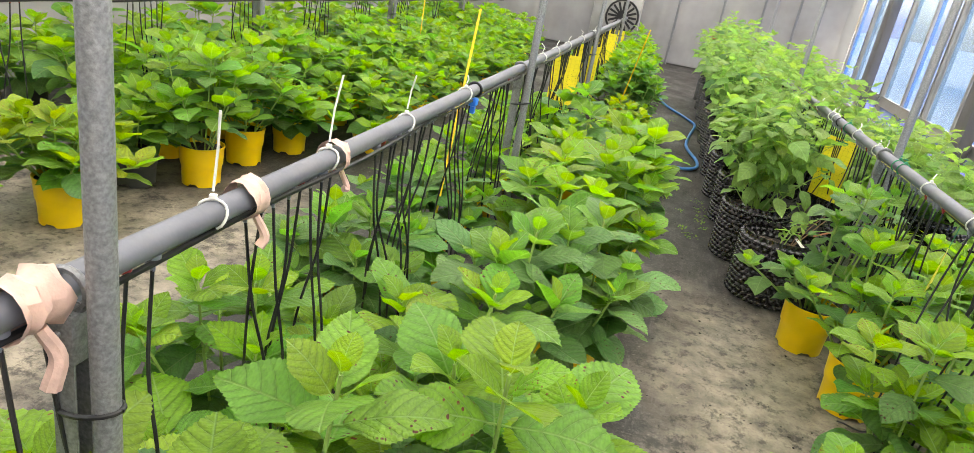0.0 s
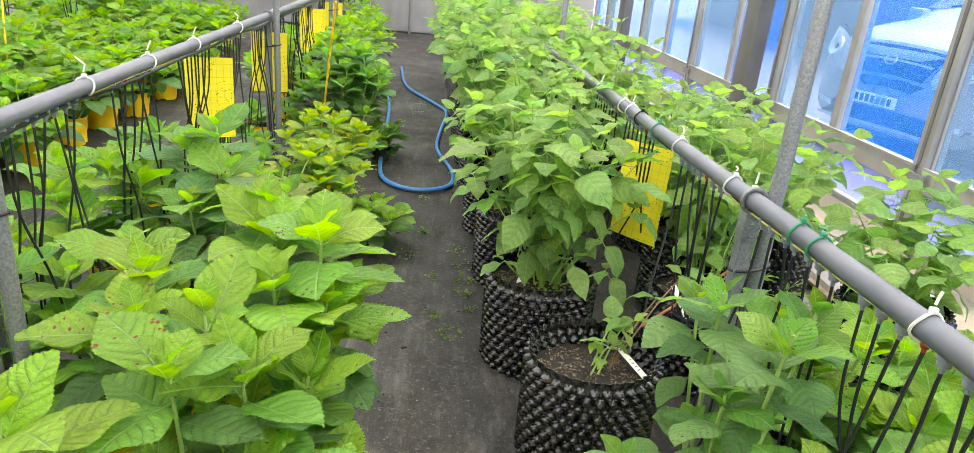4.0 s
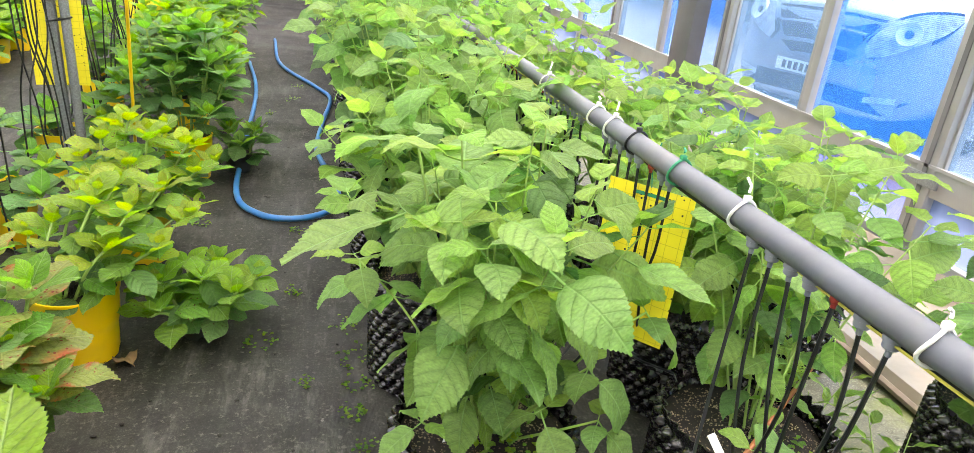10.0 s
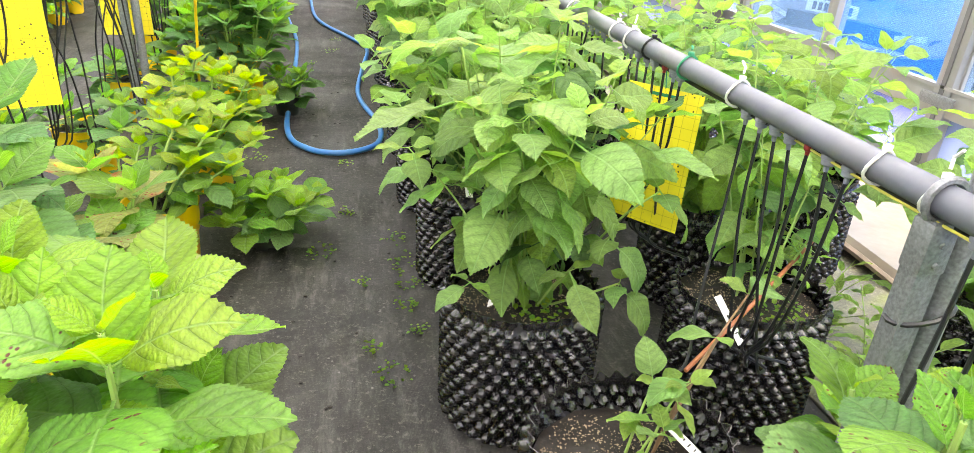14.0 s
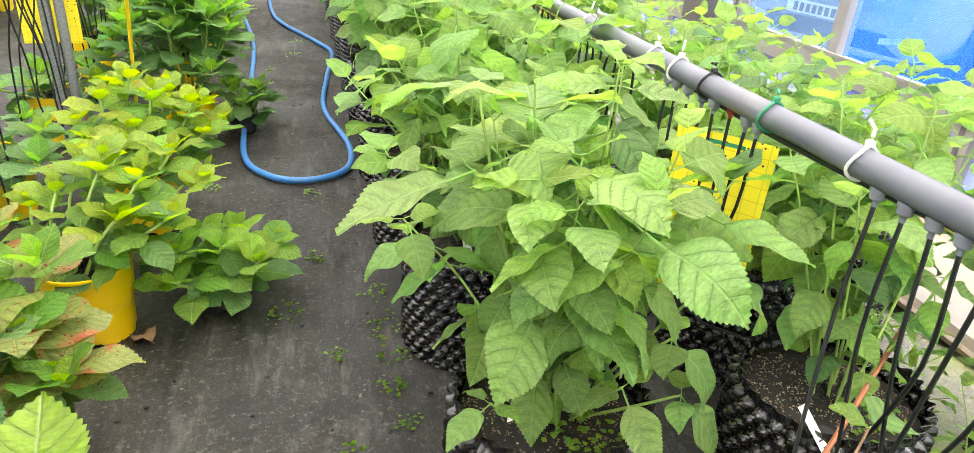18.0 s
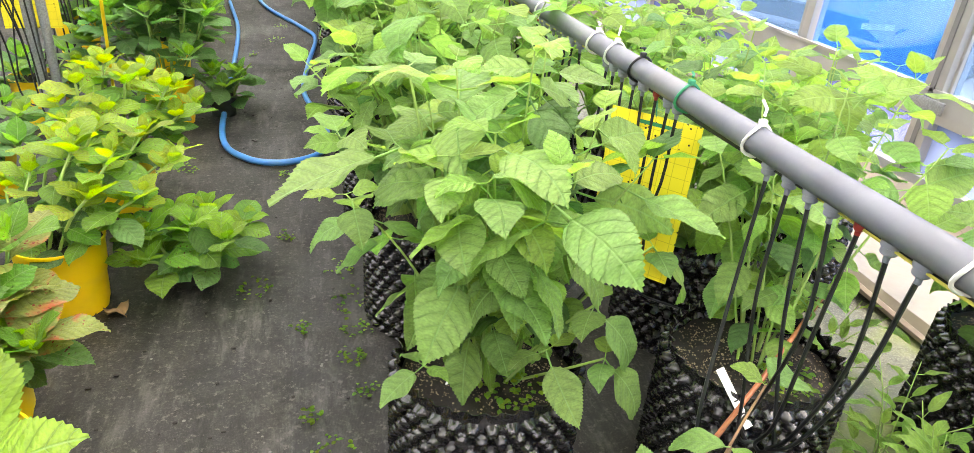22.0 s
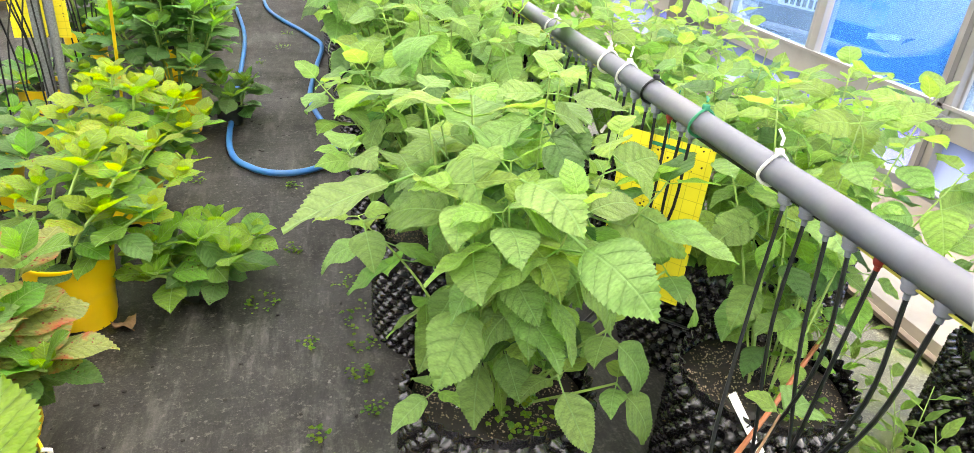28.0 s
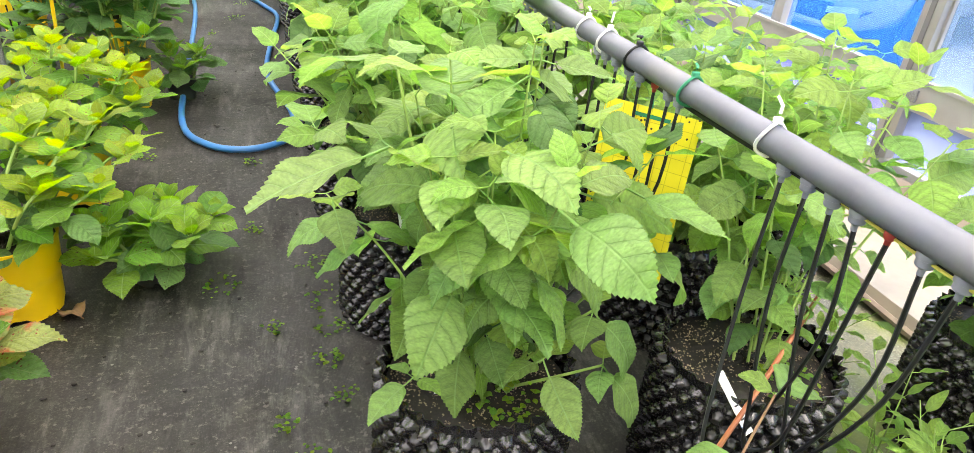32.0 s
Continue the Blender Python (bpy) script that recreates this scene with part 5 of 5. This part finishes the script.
clip = thing("pipe_clip", pose(-0.87, 3.0, pipe_z(-1, 3.0)), "bright blue plastic clip with black band on the pipe", "clip")
part("body", boxed(-0.015, 0.025, -0.022, 0.022, -0.055, -0.025, bevel=0.006), CLIP_BLUE, clip)
part("tongue", boxed(0.0, 0.02, -0.01, 0.012, -0.085, -0.056, bevel=0.004), CLIP_BLUE, clip)
part("band", tube([(0.027 * math.cos(a), 0.03, 0.027 * math.sin(a)) for a in np.linspace(0, 2 * math.pi, 17)], 0.005, 6, cap=False), TUBE, clip)
for k, (y, m) in enumerate(((3.7, TWINE), (3.62, TWINE), (4.86, TUBE), (4.66, TWINE), (5.1, TIE))):
    tie(0.85, y, pipe_z(1, y), 0.005, 30 + k, m)


def plant_tag(x, y, z, yaw, tilt):
    t = thing("plant_tag", pose(x, y, z, tilt, 0, yaw), "white plastic plant tag with dark handwriting", "plant tag", "plant tags")
    part("strip", boxed(-0.011, 0.011, -0.06, 0.06, 0, 0.0012), PVC_WHITE, t)
    for i in range(4):
        part("bar", boxed(-0.005 + 0.003 * (i % 2), 0.006, -0.034 + 0.013 * i, -0.031 + 0.013 * i, 0.0013, 0.0018), INK, t)


plant_tag(0.7, 4.12, 0.3, 35, 22)
plant_tag(0.44, 4.62, 0.33, -30, 50)
plant_tag(0.95, 4.44, 0.34, 20, 40)
plant_tag(0.47, 5.2, 0.36, 10, 60)

# orange cane lying over the air pots
c = thing("plant_stake", pose(0.78, 4.3, 0.32), "reddish brown bare cane leaning over the pots", "stake")
part("rod", tube([(0, 0, 0), (0.22, 0.14, 0.06), (0.46, 0.3, 0.13)], 0.005, 7), mat("cane_red", (0.36, 0.12, 0.05), 0.6), c)

# ---- floor: weeds, dry leaf, crumbs ----
WEED = [(0.0, 5.46), (0.27, 5.09), (0.3, 5.35), (0.14, 5.24), (0.1, 5.78), (0.16, 4.88), (0.3, 5.22), (0.27, 5.55), (0.1, 6.3), (-0.1, 8.2), (0.05, 9.0), (0.02, 8.6), (0.2, 4.75), (-0.3, 6.4), (0.3, 4.95)]
for k, (x, y) in enumerate(WEED):
    rng = random.Random(300 + k)
    w = thing("weed", pose(x, y, 0.002), "tiny green weed seedlings on the ground cloth", "weed", "weeds on the floor")
    f = Foliage(w, False)
    r = rng.uniform(0.025, 0.075)
    for _ in range(int(14 + 300 * r)):
        d, a = r * math.sqrt(rng.random()), rng.uniform(0, 6.3)
        f.add("broad", rng.choice(("young", "mature")), leaf_pose((d * math.cos(a), d * math.sin(a), rng.uniform(0.0, 0.018)), rng.uniform(0, 360), rng.uniform(0, 30), rng.uniform(0.008, 0.018)), rng)
    f.done()
for k, (x, y, n) in enumerate(((1.36, 4.42, 9), (1.42, 4.75, 9), (1.5, 5.15, 8), (1.3, 4.25, 8), (1.34, 4.88, 9))):
    rng = random.Random(340 + k)
    w = thing("willow_weed", pose(x, y, 0.012), "bright green narrow-leaved weed growing from the soil", "weed", "narrow-leaved weeds")
    for i in range(n):
        a, h = rng.uniform(0, 6.3), rng.uniform(0.14, 0.36)
        reach = rng.uniform(0.05, 0.16)
        line = curve_points([(0, 0, 0), (0.4 * reach * math.cos(a), 0.4 * reach * math.sin(a), 0.65 * h), (reach * math.cos(a), reach * math.sin(a), h)], 4)
        part("stem", tube(line, 0.0018, 5, taper=0.6), STEM, w)
        for j in range(5):
            p = line[3 + j] if 3 + j < len(line) else line[-1]
            m = leaf_pose(p, math.degrees(a) + (60 if j % 2 else -60) + rng.uniform(-25, 25), rng.uniform(5, 40), rng.uniform(0.06, 0.1)) @ Matrix.Diagonal((0.5, 1, 1, 1))
            ob = new("leaf", leaf_mesh("long", rng.randrange(5), "panicle_young"))
            ob.parent = w
            ob.matrix_local = m
dry = thing("dry_leaf", pose(-0.33, 5.36, 0.01, 0, 0, 40), "curled brown dry leaf on the floor", "dry leaf")
p, q, u = leaf_arrays(0.7, 10, 170, 0.5, "broad", seed=99)
p[:, 2] += 0.1 * np.sin(14 * p[:, 0]) * np.cos(11 * p[:, 1])
me = mesh_from("blade", p * 0.1, q, u, DRY)
part("blade", me, None, dry)
rng = random.Random(5)
bm = bmesh.new()
for _ in range(420):
    x, y = rng.uniform(-0.5, 0.75), rng.uniform(2.0, 8.0)
    k = rng.uniform(0.0015, 0.006)
    bmesh.ops.create_icosphere(bm, subdivisions=1, radius=k, matrix=Matrix.Translation((x, y, 0.004)) @ Matrix.Diagonal((rng.uniform(0.6, 1.8), 1, 0.5, 1)))
tagged(part("floor_crumbs", bm, SOIL), "crumbs of soil strewn over the ground cloth", "debris", kind="stuff")

# ---- end of the house ----
bm = bmesh.new()
rows = []
for j in range(160):
    x = -4.4 + j * 0.045
    rows.append([bm.verts.new((x, Y_END - 0.08 + 0.035 * noise.noise((x * 2.2, z * 0.4, 1)) + 0.02 * noise.noise((x * 9, z, 4)), z)) for z in (0.02, 0.5, 1.0, 1.6, 2.55)])
for a, b in zip(rows, rows[1:]):
    for i in range(4):
        bm.faces.new((a[i], b[i], b[i + 1], a[i + 1]))
tagged(part("end_curtain", bm, SHEET), "hanging milky plastic sheet across the end wall", "plastic sheet", kind="structure")
ac = thing("air_conditioner", pose(-1.3, Y_END - 0.35, 0.0), "grey outdoor air conditioner unit with round fan grille", "air conditioner")
part("body", boxed(-0.45, 0.45, -0.16, 0.16, 0.3, 1.1, bevel=0.02), ALU, ac)
part("fan_ring", tube([(0.12 + 0.3 * math.cos(a), -0.17, 0.72 + 0.3 * math.sin(a)) for a in np.linspace(0, 2 * math.pi, 25)], 0.02, 6, cap=False), VANDARK, ac)
part("hub", lathe([(0.0, 0.0), (0.08, 0.0), (0.08, 0.02), (0.0, 0.02)], 16), VANDARK, ac).matrix_local = pose(0.12, -0.16, 0.72, 90)
for i in range(8):
    part("grille_bar", boxed(0.1, 0.14, -0.175, -0.168, 0.45, 0.99), VANDARK, ac).matrix_local = Matrix.Translation((0.12, 0, 0.72)) @ pose(0, 0, 0, 0, 22.5 * i) @ Matrix.Translation((-0.12, 0, -0.72))
for s in (-0.35, 0.35):
    part("foot", boxed(s - 0.04, s + 0.04, -0.14, 0.14, 0.0, 0.298), GALV, ac)
crate = thing("red_crate", pose(0.72, 12.6, 0), "faded red plastic bin on a stand behind the plants", "bin")
part("bin", lathe([(0.0, 0.5), (0.26, 0.5), (0.32, 0.8), (0.34, 0.8), (0.34, 0.84), (0.3, 0.84), (0.25, 0.54), (0.0, 0.54)], 28), REDBOX, crate)
for sx in (-0.2, 0.2):
    for sy in (-0.2, 0.2):
        part("leg", boxed(sx - 0.02, sx + 0.02, sy - 0.02, sy + 0.02, 0.0, 0.5), GALV, crate)
for x in (-0.2, 0.6, 1.3, 1.9):
    tagged(part("end_post", lathe([(0.0, 0.0), (0.024, 0.0), (0.024, 2.6), (0.0, 2.6)], 14), GALV), "galvanised steel post by the end wall", "post", kind="structure").location = (x, Y_END - 0.25, 0)
# left wall windows
for j in range(6):
    y = 0.6 + 2.3 * j
    w = thing("window_left", pose(X_LEFT + 0.002, y, 0.0), "grey window in the pale left wall", "window", kind="structure")
    for z0, z1 in ((0.62, 0.68), (1.5, 1.56)):
        part("frame_rail", boxed(0, 0.04, -0.8, 0.8, z0, z1), ALU, w)
    for yy in (-0.8, 0.0, 0.76):
        part("frame_stile", boxed(0, 0.035, yy, yy + 0.04, 0.68, 1.5), ALU, w)
    part("pane", boxed(0.006, 0.01, -0.76, 0.76, 0.681, 1.499), GLASS_LOW, w)


# ---- van in the yard ----
def van(m):
    v = thing("van", m, "pale silver van parked outside facing the window wall", "van")
    st = [(0.0, 0.66, 0.32, 0.96), (0.03, 0.8, 0.24, 1.04), (0.1, 0.9, 0.22, 1.1), (0.3, 0.97, 0.22, 1.18), (0.7, 0.985, 0.22, 1.27), (1.1, 0.985, 0.22, 1.34), (1.35, 0.985, 0.22, 1.46), (1.75, 0.97, 0.22, 1.76), (2.15, 0.95, 0.22, 1.95), (3.0, 0.95, 0.22, 2.0), (4.8, 0.95, 0.22, 2.0), (5.05, 0.92, 0.24, 1.9), (5.12, 0.86, 0.3, 1.65)]
    bm = bmesh.new()
    rings = []
    for x, hw, zb, zt in st:
        ring = []
        for k in range(28):
            a = 2 * math.pi * (k + 0.5) / 28
            c, s = math.cos(a), math.sin(a)
            e = 0.42
            yy = hw * math.copysign(abs(c) ** e, c)
            zz = (zb + zt) / 2 + (zt - zb) / 2 * math.copysign(abs(s) ** e, s)
            if zz > 1.15:
                yy *= 1 - 0.16 * (zz - 1.15) / 0.75
            ring.append(bm.verts.new((x, yy, zz)))
        rings.append(ring)
    for a, b in zip(rings, rings[1:]):
        for k in range(28):
            bm.faces.new((a[k], a[(k + 1) % 28], b[(k + 1) % 28], b[k]))
    bm.faces.new(rings[0][::-1])
    bm.faces.new(rings[-1])
    bmesh.ops.recalc_face_normals(bm, faces=bm.faces[:])
    part("body", bm, PAINT, v)
    def nose(y, z, proud):
        q = abs(y)
        x = 0.0 if q < 0.5 else 0.1 * (q - 0.5) / 0.4 if q < 0.85 else 0.0875 + 1.1 * (q - 0.85)
        q = q if q < 0.85 else 0.85 + 0.12 * math.tanh((q - 0.85) / 0.12)
        q += proud * min(1.0, max(0.0, (q - 0.8) / 0.15))
        return (x + max(0.0, z - 0.9) * 0.42 - proud, math.copysign(q, y), z)

    def patch(name, outline, proud, material, parent, label="", nu=16, nv=7):
        q = bmesh.new()
        grid = []
        for i in range(nu + 1):
            row = []
            for j in range(nv + 1):
                y, z = outline(i / nu, j / nv)
                row.append(q.verts.new(nose(y, z, proud)))
            grid.append(row)
        for ra, rb in zip(grid, grid[1:]):
            for j in range(nv):
                q.faces.new((ra[j], ra[j + 1], rb[j + 1], rb[j]))
        bmesh.ops.solidify(q, geom=q.faces[:], thickness=0.012)
        return part(name, q, material, parent, label)

    def band(z0, z1, w0, w1):
        return lambda u, w: ((2 * u - 1) * (w0 + (w1 - w0) * w), z0 + (z1 - z0) * w + 0.02 * (1 - (2 * u - 1) ** 2))

    # grille
    patch("grille", band(0.78, 1.06, 0.36, 0.54), 0.025, VANDARK, v)
    patch("grille_bar", band(1.055, 1.085, 0.53, 0.56), 0.05, CHROME, v)
    patch("grille_bar", band(0.915, 0.935, 0.43, 0.45), 0.05, CHROME, v)
    patch("grille_bar", band(0.755, 0.782, 0.34, 0.37), 0.05, PAINT, v)
    patch("lower_grille", band(0.66, 0.745, 0.26, 0.4), 0.012, VANDARK, v)
    part("emblem", lathe([(0.055, 0.0), (0.055, 0.014), (0.068, 0.014), (0.068, 0.0), (0.055, 0.0)], 24), CHROME, v).matrix_local = pose(-0.045, 0, 0.94, 0, -75) @ Matrix.Diagonal((0.72, 1, 1, 1))
    part("emblem_bar", boxed(-0.075, -0.06, -0.05, 0.05, 0.93, 0.945, bevel=0.003), CHROME, v)
    patch("bumper_strip", band(0.615, 0.645, 0.8, 0.82), 0.04, PAINT, v)
    patch("intake", band(0.3, 0.45, 0.72, 0.88), 0.025, VANDARK, v)
    patch("bumper_lip", band(0.275, 0.3, 0.76, 0.78), 0.05, CHROME, v)
    plate = part("number_plate", boxed(-0.08, -0.065, -0.2, 0.34, 0.495, 0.605, bevel=0.004), PVC_WHITE, v, "white number plate")
    for i in range(7):
        part("bar", boxed(-0.083, -0.0805, -0.15 + 0.063 * i, -0.11 + 0.063 * i, 0.515, 0.585), INK, plate)
    for s in (-1, 1):
        def eye(grow):
            def outline(u, w):
                wide = (0.135 + grow) * math.sin(math.pi * min(0.04 + 0.92 * u, 1.0) ** 0.85) ** 0.75 + grow
                mid_y, mid_z = 0.48 + 0.5 * u - grow * (1 - 2 * u), 0.78 + 0.36 * u ** 0.85
                return s * (mid_y - 0.5 * wide * (2 * w - 1)), mid_z + 0.8 * wide * (2 * w - 1)
            return outline
        patch("headlight_surround", eye(0.016), 0.012, VANDARK, v)
        head = patch("headlight", eye(0.0), 0.05, LAMPGLASS, v, "clear swept-back headlight with round reflector")
        part("reflector", lathe([(0.03, 0.012), (0.07, 0.02), (0.095, 0.03), (0.1, 0.012), (0.085, 0.008), (0.03, 0.004)], 24), CHROME, head).matrix_local = pose(nose(0.76, 0.99, 0.055)[0], s * 0.74, 0.97, 0, -72, s * -18)
        part("bulb", lathe([(0.0, 0.03), (0.03, 0.026), (0.038, 0.0), (0.0, 0.0)], 16), VANDARK, head).matrix_local = pose(nose(0.76, 0.99, 0.055)[0], s * 0.74, 0.97, 0, -72, s * -18)
        patch("fog_lamp", (lambda s: lambda u, w: (s * (0.57 + 0.24 * u), 0.385 + 0.05 * w + 0.035 * u))(s), 0.06, LAMPGLASS, v)
        part("mirror", boxed(1.35, 1.5, s * 1.0 - 0.08, s * 1.0 + 0.1, 1.15, 1.4, bevel=0.03), PAINT, v)
        part("side_window", boxed(1.75, 2.75, s * 0.865 - 0.03, s * 0.865 + 0.03, 1.3, 1.72, bevel=0.02), VANGLASS, v)
        part("side_window", boxed(2.9, 4.6, s * 0.865 - 0.03, s * 0.865 + 0.03, 1.3, 1.72, bevel=0.02), VANGLASS, v)
        for x in (0.92, 3.95):
            arch = part("wheel_arch", lathe([(0.0, 0.0), (0.45, 0.0), (0.45, 0.012), (0.0, 0.012)], 30), VANDARK, v)
            arch.matrix_local = pose(x, 0.995 if s > 0 else -0.985, 0.34, 90)
            wheel = part("tyre", lathe([(0.2, -0.1), (0.3, -0.11), (0.33, -0.08), (0.335, 0.0), (0.33, 0.08), (0.3, 0.11), (0.2, 0.1)], 36), RUBBER, v)
            wheel.matrix_local = pose(x, s * 0.96, 0.335, 90)
            part("rim", lathe([(0.0, s * -0.05), (0.06, s * -0.06), (0.08, s * -0.03), (0.21, s * -0.04), (0.215, s * -0.1), (0.205, s * -0.1), (0.2, 0.08)], 30), CHROME, wheel)
            for i in range(7):
                part("spoke", boxed(0.06, 0.205, -0.022, 0.022, -0.105 if s > 0 else 0.06, -0.06 if s > 0 else 0.105, bevel=0.008), CHROME, wheel).matrix_local = pose(0, 0, 0, 0, 0, 360 / 7 * i)
    ws = bmesh.new()
    q = [ws.verts.new(c) for c in ((1.3, -0.82, 1.42), (1.3, 0.82, 1.42), (2.06, 0.68, 1.94), (2.06, -0.68, 1.94))]
    ws.faces.new(q)
    bmesh.ops.solidify(ws, geom=ws.faces[:], thickness=0.06)
    part("windscreen", ws, VANGLASS, v)
    part("wiper", tube([(1.22, 0.5, 1.45), (1.42, 0.0, 1.56)], 0.012, 6), VANDARK, v)
    return v


van(pose(5.288, 10.013, GROUND_OUT, 0, 0, 16.7) @ Matrix.Scale(1.17, 4))
# invented dark block behind the van, so the panes and screens read blue
b = thing("dark_backdrop", pose(11.5, 14, GROUND_OUT), "added dark grey backdrop block across the yard", "building", kind="structure")
part("wall", boxed(0, 6, -18, 18, 0, 5.0), COLUMN, b)
part("roof", boxed(-0.3, 6.3, -18.3, 18.3, 5.003, 5.3, bevel=0.03), GALV, b)
